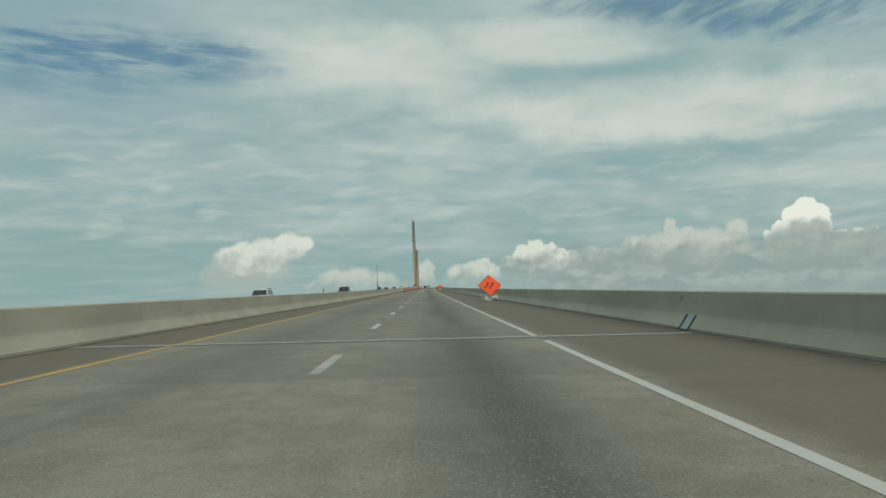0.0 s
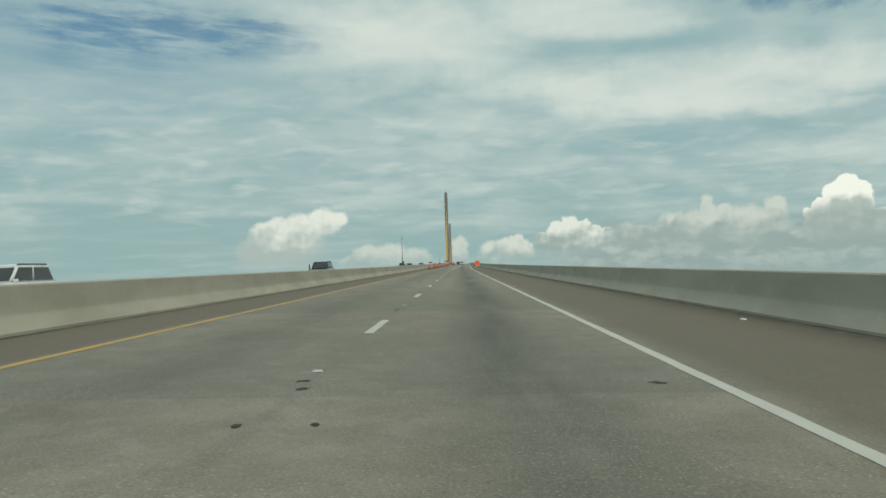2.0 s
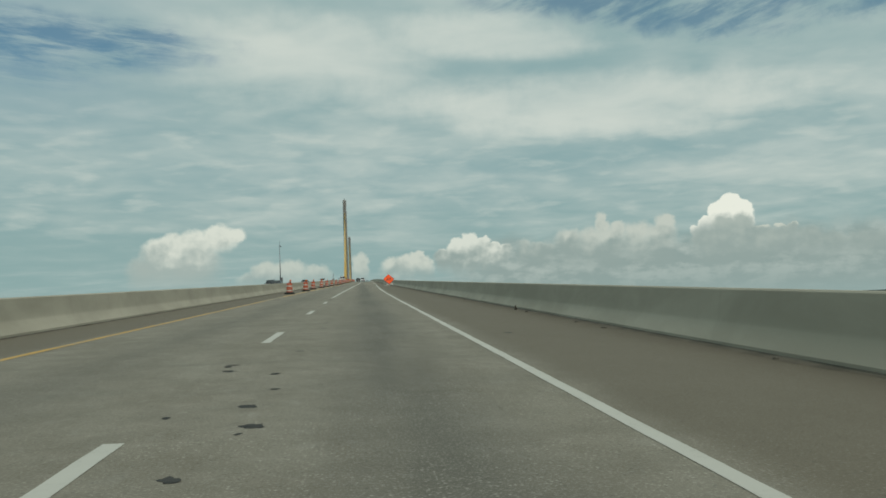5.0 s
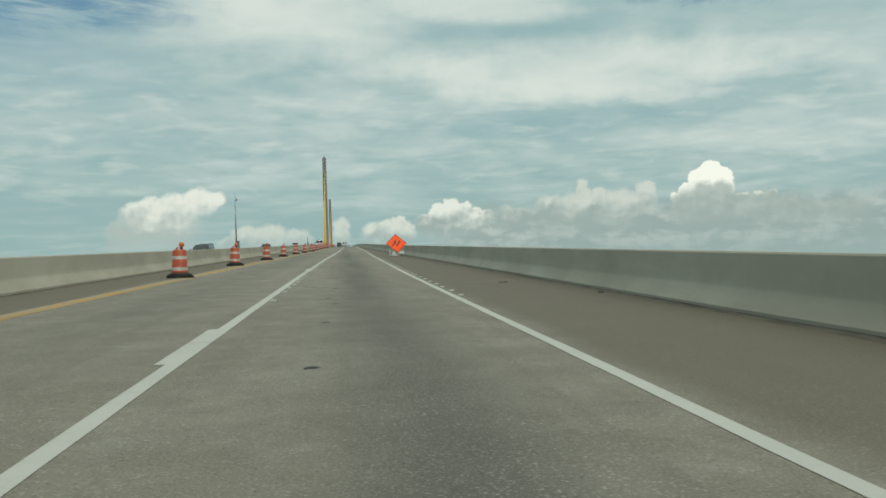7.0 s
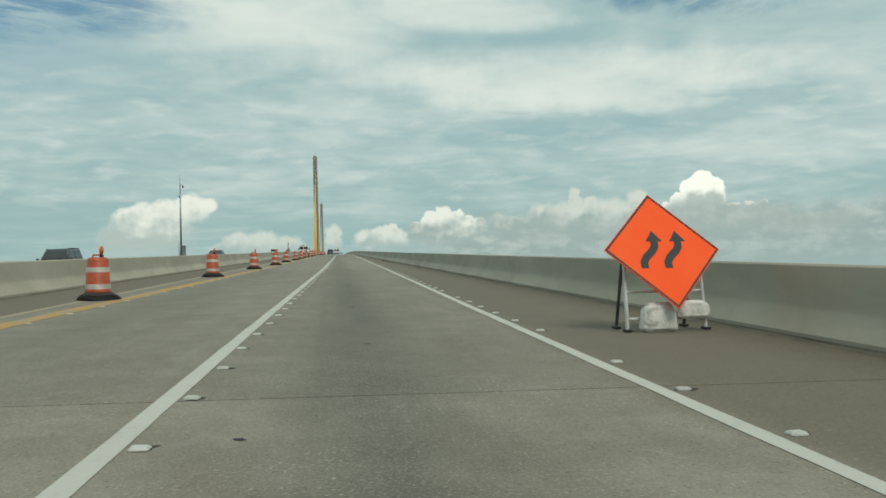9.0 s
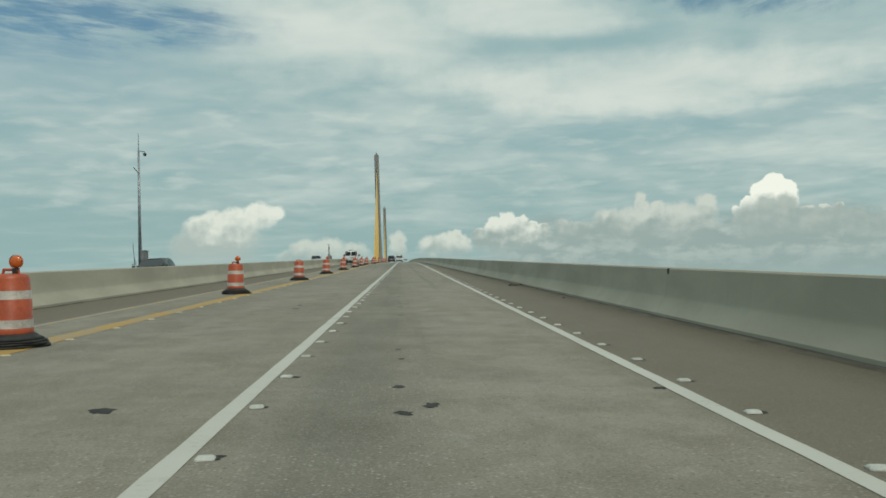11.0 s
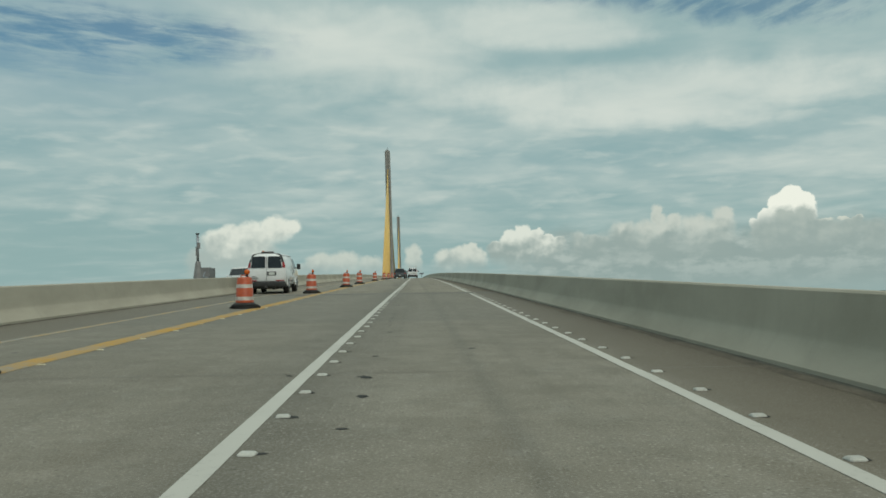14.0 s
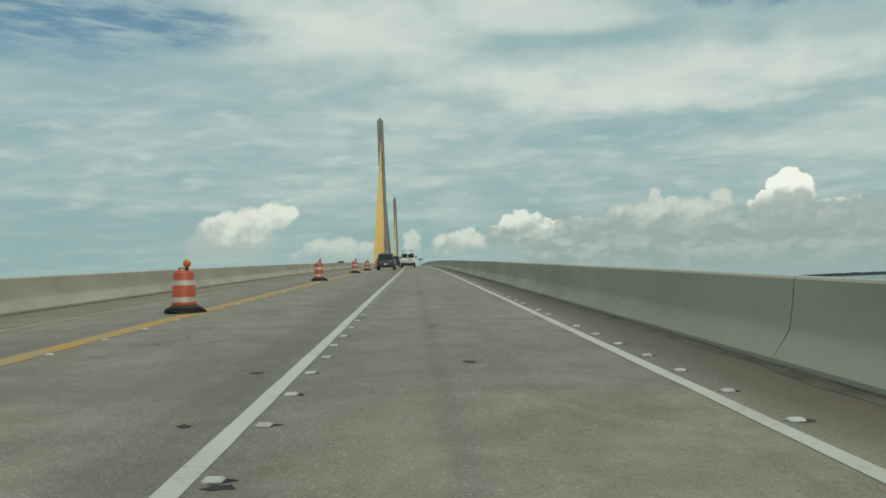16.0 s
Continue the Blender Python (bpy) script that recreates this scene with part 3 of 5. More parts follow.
part("slab", sweep([(X_TOE_L - 0.56, -0.02), (OPP_IN + 0.56, -0.02), (OPP_IN + 0.56, -0.3), (X_TOE_L - 0.56, -0.3)], -70, 470, lambda x, y: zr(X_TOE_L, y), 10), M_WALL, med)


def soften(me, degrees):
    """Smooth shading but for edges sharper than this."""
    me.polygons.foreach_set("use_smooth", [True] * len(me.polygons))
    me.set_sharp_from_angle(angle=radians(degrees))


def barrier(name, toe, out, f, shift, joints, label):
    """A sloped-faced concrete barrier in lengths, with a stained toe."""
    wall = empty(name)
    tagged(wall, label, "barrier", kind="structure")
    face = [(0, 0.075), (0.055, 0.152), (0.12, 0.245), (0.172, 0.325), (0.184, 0.35), (0.193, 0.385), (0.208, 0.47), (0.230, 0.62), (0.259, 0.836), (0.282, 0.86), (0.425, 0.86), (0.445, 0.84), (0.50, 0.0), (0.0, 0.0)]
    prof = [(toe + out * a, b) for a, b in face]
    cuts = [-70.0] + joints + [560.0, 680.0, 800.0, 1013.0, 1250.0]
    for a, b in zip(cuts, cuts[1:]):
        ob = part("barrier_length", sweep(prof, a + (0.004 if a < 420 else 0.012), b - (0.004 if b < 420 else 0.012), f, 10.0, shift), M_WALL, wall)
        soften(ob.data, 14)
    hl = 0.034 if out > 0 else 0.030
    lip = [(toe - out * 0.03, 0.003), (toe - out * 0.014, 0.7 * hl), (toe + out * 0.004, hl), (toe + out * 0.02, hl), (toe + out * 0.02, 0.003)]
    bm = sweep(lip, -70, 700, f, 0.6, shift, wav=0.009)
    part("stained_toe", bm, M_LIP, wall, "dark mossy strip along the barrier toe")
    return wall


WALL_CUTS = [j for j in JOINTS if j < 400 and not 200 < j < 300 and j > -60]
barrier("wall_right", X_TOE_R, 1, zr, None, sorted(WALL_CUTS + [241.0, 279.0, 319.3, 424.1, 445.0, 486.0]), "grey concrete safety barrier with a sloped lower face")
# added dark block in place of the open gap in this joint
for y in (319.3,):
    part("joint_filler", box((X_TOE_R + 0.262, y, zr(X_TOE_R, y) + 0.74), (0.03, 0.10, 0.20), 0.008), M_DARK, bpy.data.objects["wall_right"], "dark block standing in for the gap at the top of the barrier joint")
barrier("wall_left", X_TOE_L, -1, zr, None, sorted(WALL_CUTS + [241.0, 279.0, 424.1, 465.0]), "pale grey concrete median barrier with a sloped lower face")
barrier("wall_opposite_inner", OPP_IN, 1, zo, widen, [120.0, 300.0], "grey concrete barrier of the opposite roadway")
barrier("wall_opposite_outer", OPP_OUT, -1, zo, widen, [120.0, 300.0], "grey concrete outer barrier of the opposite roadway")

# water below and the low shore far off
bm = bmesh.new()
ring = [bm.verts.new((6000 * math.cos(a), 6000 * math.sin(a) + 300, -29)) for a in (2 * math.pi * i / 64 for i in range(64))]
bm.faces.new(ring)
water = new("water", mesh_of("water", bm, M_WATER))
tagged(water, "calm grey-green bay water far below the bridge", "water", kind="structure")
bm = bmesh.new()
lo, hi = [], []
for i in range(90):
    a = radians(8 + 40 * i / 89)
    h = (8 + 12 * min(1, max(0, (i - 30) / 40))) + 4 * noise.noise((i * 0.13, 0, 0)) + 2.5 * noise.noise((i * 0.9, 5, 0))
    lo.append(bm.verts.new((4300 * math.sin(a), 300 + 4300 * math.cos(a), -29)))
    hi.append(bm.verts.new((4300 * math.sin(a), 300 + 4300 * math.cos(a), -29 + h)))
for i in range(89):
    bm.faces.new((lo[i], lo[i + 1], hi[i + 1], hi[i]))
shore = new("backdrop", mesh_of("backdrop", bm, M_SHORE))
tagged(shore, "low dark wooded shore on the horizon, with haze in its colour", "shore", kind="structure")


# ---------------------------------------------------------------- paint on the road
def table(ys, xs):
    ys_, xs_ = np.array(ys, float), np.array(xs, float)
    fine = np.arange(-70.0, 1250.0, 2.0)
    raw = np.interp(fine, ys_, xs_)
    ker = np.hanning(17) / np.hanning(17).sum()
    smooth_ = np.convolve(np.pad(raw, 8, mode="edge"), ker, mode="valid")
    return lambda y: float(np.interp(y, fine, smooth_))


BEND = [190, 225, 262, 300, 370, 440, 500]
x_right = table(BEND, [1.85, 1.94, 2.29, 2.80, 3.47, 3.99, 4.20])
x_left = table(BEND, [-1.85, -1.64, -1.29, -0.68, -0.057, 0.464, 0.70])
x_yel = table(BEND, [-5.50, -5.32, -4.93, -4.31, -3.69, -3.17, -2.95])


def stripe(name, fx, wd, y0, y1, mat, label, f=zr, step=0.7, wav=0.006):
    bm = sweep([(-wd / 2, 0.004), (wd / 2, 0.004)], y0, y1, lambda x, y: f(x, y), step, fx, False, wav)
    ob = new(name, mesh_of(name, bm, mat))
    return tagged(ob, label, "road marking", kind="structure")


for a, b in ((-60, 15.75), (17.35, 420.6), (423.0, 620)):
    stripe("line_right", x_right, 0.138, a, b, M_WHITE, "worn white edge line painted along the shoulder")
stripe("line_left", lambda y: x_left(y) - 0.006, 0.150, 196, 620, M_WHITE, "solid white lane line that shifts towards the shoulder", wav=0.005)
stripe("line_yellow_old", lambda y: -5.55, 0.15, -60, 16.7, M_YOLD, "faded yellow edge line beside the median barrier")
stripe("line_yellow_old", lambda y: -5.55, 0.15, 17.35, 190, M_YOLD, "faded yellow edge line beside the median barrier")
stripe("line_yellow_old", lambda y: -5.55, 0.15, 190, 470, M_YFADE, "nearly worn away yellow edge line beside the median barrier")
stripe("line_yellow", lambda y: x_yel(y) - 0.05, 0.38, 200, 620, M_YELLOW, "fresh yellow edge line along the closed lane", wav=0.016)
DASHES = [-37.1, -25.2, -13.3, -1.43, 10.45, 22.12, 33.73, 45.41, 57.6, 70.1]
for y in DASHES + [84.25 + 12.2 * k_ for k_ in range(11)] + [232.9]:
    last = y > 230
    stripe("lane_dash", lambda y: -1.71 if y > 230 else -1.85, 0.085 if last else 0.155, y, y + (2.0 if last else 3.05), M_WORN if y < 12 else M_WHITE, "worn white lane dash on grey concrete")["group"] = "lane dashes"
for k_ in range(-3, 40):
    y = 4.0 + 11.92 * k_
    stripe("lane_dash_opposite", lambda y: -16.2 + widen(y), 0.155, y, y + 3.05, M_WHITE, "worn white lane dash of the opposite roadway", zo)["group"] = "lane dashes"

# thin seams across the slabs
for k_, (y, pale) in enumerate([(9.9, 0), (36.5, 0), (49.5, 0), (55.8, 1), (59.2, 1), (76.0, 0), (95.5, 1), (109.6, 0), (119.9, 0), (136.4, 1), (158, 0), (197, 0), (236, 0), (275, 0), (339.4, 0), (351.2, 0), (371.6, 1), (377.8, 0), (386.1, 0), (392.2, 0), (401, 0), (456, 0)]):
    wd = 0.035 if pale else 0.022
    bm = sweep([(X_TOE_L + 0.1, 0.002), (X_TOE_R - 0.1, 0.002)] if not pale else [(-5.2, 0.002), (3.9 - (k_ % 3), 0.002)], y, y + wd, zr, 1, None, False)
    tagged(new("slab_seam", mesh_of("slab_seam", bm, M_SEAM if pale else M_SEAL)), "thin sealed seam across the concrete deck", "seam", kind="structure")


def expansion_joint(y, wide, label):
    ob = empty("expansion_joint")
    tagged(ob, label, "expansion joint", kind="structure")
    if wide:
        part("asphalt_band", sweep([(X_TOE_L + 0.04, 0.003), (X_TOE_R - 0.04, 0.003)], y - 0.62, y + 0.62, zr, 0.4, None, False, 0.02), M_BAND, ob)
        for d in (-0.62, 0.62):
            part("edge_strip", sweep([(X_TOE_L + 0.04, 0.0045), (X_TOE_R - 0.04, 0.0045)], y + d - 0.018, y + d + 0.018, zr, 1, None, False), M_DARK, ob)
    else:
        part("steel_rail", sweep([(X_TOE_L + 0.04, 0.008), (X_TOE_R - 0.04, 0.008)], y - 0.17, y - 0.02, zr, 1, None, False), M_STEEL, ob, "pale worn steel rail")
        part("gap", sweep([(X_TOE_L + 0.04, 0.006), (X_TOE_R - 0.04, 0.006)], y - 0.02, y + 0.06, zr, 1, None, False), M_DARK, ob)
        part("steel_rail", sweep([(X_TOE_L + 0.04, 0.008), (X_TOE_R - 0.04, 0.008)], y + 0.06, y + 0.12, zr, 1, None, False), M_STEEL, ob)
        part("sealant", sweep([(X_TOE_L + 0.4, 0.004), (X_TOE_R - 0.4, 0.004)], y - 0.34, y - 0.18, zr, 1, None, False), M_BAND, ob)
    return ob


expansion_joint(17.05, False, "steel expansion joint across the concrete deck")
expansion_joint(421.8, True, "wide dark asphalt expansion joint across the deck")

# steel cover plate on the barrier at the first joint
plate = empty("barrier_cover_plate")
tagged(plate, "bent grey steel plate covering the barrier joint", "cover plate")
bm = sweep([(X_TOE_R - 0.035, 0.05), (X_TOE_R + 0.03, 0.13), (X_TOE_R + 0.168, 0.335), (X_TOE_R + 0.180, 0.328), (X_TOE_R + 0.045, 0.12), (X_TOE_R - 0.02, 0.04)], 17.45, 18.15, zr, 1)
part("steel_sheet", bm, M_GALV, plate)
for d in (17.47, 18.06):
    part("edge_strip", sweep([(X_TOE_R - 0.045, 0.055), (X_TOE_R + 0.025, 0.142), (X_TOE_R + 0.160, 0.345), (X_TOE_R + 0.172, 0.338), (X_TOE_R + 0.035, 0.13), (X_TOE_R - 0.034, 0.05)], d, d + 0.07, zr, 1), M_DARK, plate)

# ---------------------------------------------------------------- pylons and stays
X_PYLON, Z_TOP = -10.9, 94.9


def pylon(x, y, label):
    ob = empty("bridge_pylon", Matrix.Translation((x, y, zc(y))))
    tagged(ob, label, "pylon", "bridge pylons")
    h = Z_TOP - zc(y)
    bm = bmesh.new()
    rows = []
    for z, hx, hy in ((-3, 1.75, 3.6), (0, 1.72, 3.4), (8, 1.6, 3.0), (h * 0.5, 1.5, 2.7), (h - 3, 1.42, 2.4), (h, 1.42, 2.4)):
        c = 0.35
        rows.append([bm.verts.new(p) for p in ((-hx + c, -hy, z), (-0.45, -hy, z), (-0.35, -hy + 0.45, z), (0.35, -hy + 0.45, z), (0.45, -hy, z), (hx - c, -hy, z), (hx, -hy + c, z), (hx, hy - c, z), (hx - c, hy, z), (-hx + c, hy, z), (-hx, hy - c, z), (-hx, -hy + c, z))])
    for a, b in zip(rows, rows[1:]):
        for k_ in range(12):
            bm.faces.new((a[k_], a[(k_ + 1) % 12], b[(k_ + 1) % 12], b[k_]))
    bm.faces.new(rows[0])
    bm.faces.new(rows[-1])
    part("shaft", bm, M_TOWER, ob, "grey concrete shaft with a groove")
    part("cap", box((0, 0, h + 0.35), (2.2, 3.6, 0.7), 0.15), M_TOWER, ob)
    bm = rod(bmesh.new(), (0, 0, h + 0.7), (0, 0, h + 1.6), 0.28)
    rod(bm, (0, 0, h + 1.6), (0, 0, h + 3.0), 0.07)
    part("beacon", bm, M_DKFRAME, ob)
    # one plane of stays on either side, fanning from the upper shaft to the median
    for s in (-1, 1):
        for k_ in range(21):
            f = k_ / 20
            yd = s * (18 + 106 * f)
            top = (0, s * 1.8, h * (0.43 + 0.43 * f))
            foot = (0, yd, zc(y + yd) - zc(y) + 0.3)
            part("stay_cable", rod(bmesh.new(), foot, top, 0.17, n=8), M_STAY, ob, "yellow stay cable" if k_ == 0 else "", True)
    return ob


pylon(X_PYLON, 833.0, "tall slender concrete pylon with a fan of yellow stays")
pylon(X_PYLON - 1.0, 1198.8, "farther concrete pylon rising behind the crest of the bridge")


# ---------------------------------------------------------------- traffic drums
def drum_thing():
    ob = empty("traffic_drum")
    tagged(ob, "orange and white striped traffic drum on a black rubber base", "traffic drum", "drums along the closed lane")
    prof = [(0.270, 0.10), (0.270, 0.235), (0.262, 0.245), (0.262, 0.355), (0.256, 0.365), (0.250, 0.61), (0.243, 0.62), (0.243, 0.73), (0.236, 0.74), (0.226, 0.88), (0.205, 0.932), (0.15, 0.95)]
    tone = [0, 0, 1, 0, 0, 0, 1, 0, 0, 0, 0]
    bm = lathe(bmesh.new(), prof, 28, tone)
    part("barrel", bm, [M_ORANGE, M_REFL], ob, "orange plastic barrel with two white bands", True)
    bm = bmesh.new()
    for s in (-1, 1):
        rod(bm, (s * 0.11, 0, 0.94), (s * 0.10, 0, 1.00), 0.018)
    rod(bm, (-0.105, 0, 1.0), (0.105, 0, 1.0), 0.02)
    part("handle", bm, M_ORANGE, ob)
    for k_, (r, z0, ph) in enumerate(((0.455, 0.0, 0.2), (0.44, 0.033, 1.3), (0.42, 0.062, 2.1))):
        wob = lambda i, n, ph=ph: 1 + 0.055 * math.sin(3 * 2 * math.pi * i / n + ph) + 0.045 * math.sin(7 * 2 * math.pi * i / n + 2 * ph)
        bm = lathe(bmesh.new(), [(r - 0.02, z0), (r, z0 + 0.008), (r, z0 + 0.026), (r - 0.10, z0 + 0.036), (0.20, z0 + 0.04 + 0.02 * k_)], 26, None, wob)
        part("rubber_ring", bm, M_RUBBER, ob, "", True)
    bm = lathe(bmesh.new(), [(0.40, 0.10), (0.33, 0.135), (0.285, 0.175)], 26)
    part("rubber_collar", bm, M_RUBBER, ob, "", True)
    return ob


def lamp_on(ob, turn):
    """A round amber warning lamp bolted beside the handle."""
    base = box((0.07, 0, 0.985), (0.075, 0.06, 0.075), 0.012)
    b = part("lamp_body", base, M_TRIM, ob)
    bm = bmesh.new()
    bmesh.ops.create_uvsphere(bm, u_segments=20, v_segments=12, radius=0.084)
    bmesh.ops.scale(bm, vec=(1, 0.5, 1), verts=bm.verts[:])
    bmesh.ops.rotate(bm, matrix=Matrix.Rotation(radians(turn), 3, "Z"), verts=bm.verts[:])
    bmesh.ops.translate(bm, vec=(0.075, 0, 1.105), verts=bm.verts[:])
    part("lens", bm, M_AMBER, b, "round amber lens", True)
    bm = bmesh.new()
    g = bmesh.ops.create_cone(bm, cap_ends=False, segments=20, radius1=0.092, radius2=0.092, depth=0.03)["verts"]
    bmesh.ops.transform(bm, matrix=Matrix.Translation((0.075, 0, 1.105)) @ Matrix.Rotation(radians(turn), 4, "Z") @ Matrix.Rotation(radians(90), 4, "X"), verts=g)
    part("bezel", bm, M_AMBER, b, "", True)


drum_plain = drum_thing()
drum_lamp = drum_thing()
lamp_on(drum_lamp, 0)
drum_edge = drum_thing()
lamp_on(drum_edge, 75)
drum_lamp["label"] = "orange and white striped traffic drum with an amber lamp"
drum_edge["label"] = "orange and white traffic drum with an amber lamp turned sideways"
DRUMS = [(212, -6.0, 1), (227.2, -5.65, 1), (242.6, -5.76, 1), (257.6, -5.47, 1), (272.6, -5.33, 2), (288.6, -5.1, 2), (303.0, -4.75, 2), (316.1, -4.4, 1), (331.4, -4.47, 1), (346.2, -4.24, 0), (361.4, -4.2, 1), (377.0, -4.07, 1), (392.6, -3.86, 1), (408.6, -3.88, 1), (424.8, -3.84, 2), (440.4, -3.36, 2), (455.9, -3.46, 1), (481.5, -3.3, 2), (506, -3.06, 1), (522, -2.9, 2), (545, -2.9, 1), (568, -2.9, 2)]
used = set()
for y, x, kind in DRUMS:
    src = (drum_plain, drum_lamp, drum_edge)[kind]
    m_ = stand(x, y, random.uniform(-12, 12), 0.005)
    if kind in used:
        copy_thing(src, m_)
    else:
        src.matrix_basis = m_
        used.add(kind)
bm = box((0, 0, 0.035), (0.16, 0.10, 0.07), 0.015)
blk = empty("rubber_block", stand(-4.0, 347.3, 20, 0.004))
tagged(blk, "small black rubber block beside the drum base", "debris")
part("block", bm, M_RUBBER, blk)


# ---------------------------------------------------------------- shift signs on stands
def arrow_outline(x0):
    """A thick arrow that steps to the right, as a strip with a head."""
    spine = [(-0.095, -0.24), (-0.092, -0.165), (-0.05, -0.10), (0.045, -0.015), (0.090, 0.045), (0.095, 0.115)]
    lft, rgt = [], []
    for i, (a, b) in enumerate(spine):
        p0, p1 = spine[max(i - 1, 0)], spine[min(i + 1, len(spine) - 1)]
        d = Vector((p1[0] - p0[0], p1[1] - p0[1])).normalized()
        lft.append((a - d.y * 0.045 + x0, b + d.x * 0.045))
        rgt.append((a + d.y * 0.045 + x0, b - d.x * 0.045))
    return lft, rgt, [(0.095 - 0.10 + x0, 0.11), (0.095 + 0.10 + x0, 0.11), (0.095 + x0, 0.25)]


def shift_sign(x, y, turn, label, d, height):
    ob = empty("work_zone_sign", stand(x, y, turn, 0.004))
    tagged(ob, label, "road sign", "shift signs on the shoulder")
    tilt = Matrix.Rotation(radians(-28), 3, "X")
    centre = Vector((0, 0, height))
    bm = bmesh.new()
    bx(bm, (0, 0, 0), (d * 1.414, 0.012, d * 1.414), 0.0, Matrix.Rotation(radians(45), 3, "Y"))
    bmesh.ops.transform(bm, matrix=Matrix.Translation(centre) @ tilt.to_4x4(), verts=bm.verts[:])
    panel = part("panel", bm, M_SIGN, ob, "fluorescent orange diamond panel")
    bm = bmesh.new()
    o, i_ = d - 0.014, d - 0.050
    vo = [bm.verts.new(tilt @ Vector(p) + centre) for p in ((0, -0.009, o), (o, -0.009, 0), (0, -0.009, -o), (-o, -0.009, 0))]
    vi = [bm.verts.new(tilt @ Vector(p) + centre) for p in ((0, -0.009, i_), (i_, -0.009, 0), (0, -0.009, -i_), (-i_, -0.009, 0))]
    for k_ in range(4):
        bm.faces.new((vo[k_], vo[(k_ + 1) % 4], vi[(k_ + 1) % 4], vi[k_]))
    part("border", bm, M_BLACK, panel)
    for x0 in (-0.178, 0.112):
        bm = bmesh.new()
        lft, rgt, head = arrow_outline(x0)
        put = lambda p: bm.verts.new(tilt @ Vector((1.17 * p[0], -0.010, 1.10 * p[1])) + centre)
        a, b = [put(p) for p in lft], [put(p) for p in rgt]
        for k_ in range(len(a) - 1):
            bm.faces.new((a[k_], b[k_], b[k_ + 1], a[k_ + 1]))
        bm.faces.new([put(p) for p in head])
        part("arrow", bm, M_BLACK, panel, "black arrow stepping to the side")
    # folding stand: two bent white legs in front, two dark legs behind
    for s in (-1, 1):
        bm = rod(bmesh.new(), (s * 0.56, -0.10, 0.02), (s * 0.54, 0.05, 1.05), 0.024)
        part("front_leg", bm, M_FRAME, ob, "white steel leg")
        bm = rod(bmesh.new(), (s * 0.50 + 0.01, 0.34, 0.02), (s * 0.50 + 0.01, 0.14, 1.05), 0.022)
        part("rear_leg", bm, M_DKFRAME, ob, "dark steel leg")
        part("foot", box((s * 0.56, -0.10, 0.02), (0.07, 0.14, 0.035), 0.01), M_TRIM, ob)
        part("foot", box((s * 0.50 + 0.01, 0.34, 0.02), (0.07, 0.14, 0.035), 0.01), M_TRIM, ob)
    bm = rod(bmesh.new(), (-0.555, -0.08, 0.16), (0.555, -0.08, 0.16), 0.020)
    rod(bm, (-0.55, -0.02, 0.50), (0.55, -0.02, 0.50), 0.018)
    part("crossbar", bm, M_FRAME, ob)
    for sx, sy, sz, ww, hh, r in ((-0.16, -0.17, 0.185, 0.50, 0.37, 0.1), (0.34, -0.15, 0.27, 0.44, 0.24, 2.2)):
        bm = bmesh.new()
        bmesh.ops.create_icosphere(bm, subdivisions=4, radius=0.5)
        for v_ in bm.verts:
            c = v_.co
            k_ = 1 + 0.12 * noise.noise(c * 2.6 + Vector((r, 0, 0))) + 0.07 * noise.noise(c * 9.0 + Vector((0, r, 0)))
            c.x = math.copysign(abs(2 * c.x) ** 0.42 / 2, c.x) * ww * k_ * (1.0 - 0.5 * c.z)
            c.y = c.y * 0.14 * k_ + 0.03 * noise.noise(c * 6.0 + Vector((r, 3, 0)))
            c.z = math.copysign(abs(2 * c.z) ** 0.5 / 2, c.z) * hh * k_
        bmesh.ops.translate(bm, vec=(sx, sy, sz), verts=bm.verts[:])
        part("sandbag", bm, M_BAG, ob, "crumpled white plastic sandbag", True)
    return ob


shift_sign(4.13, 59.15, 4, "orange diamond lane shift sign on a folding stand with sandbags", 0.862, 1.12)
shift_sign(4.07, 263.5, 8, "orange diamond lane shift sign held down by white sandbags", 0.83, 1.03)


# ---------------------------------------------------------------- vehicles
def ring_at(bm, hw, yr, yf, z, r=0.12, n=4):
    vs = []
    for cx, cy, a0 in ((hw - r, yf - r, 0), (-hw + r, yf - r, 90), (-hw + r, yr + r, 180), (hw - r, yr + r, 270)):
        for i in range(n):
            a = radians(a0 + 90 * i / (n - 1))
            vs.append(bm.verts.new((cx + r * math.cos(a), cy + r * math.sin(a), z)))
    return vs


def loft(levels, cap=True, mid=True):
    """Stacked rounded sections (z, half width, rear y, front y, corner radius)."""
    bm = bmesh.new()
    rows = [ring_at(bm, hw, yr, yf, z, r) for z, hw, yr, yf, r in levels]
    for a, b in zip(rows, rows[1:]):
        for k_ in range(len(a)):
            bm.faces.new((a[k_], a[(k_ + 1) % len(a)], b[(k_ + 1) % len(a)], b[k_]))
    if cap:
        bm.faces.new(rows[0])
        bm.faces.new(rows[-1])
    return bm


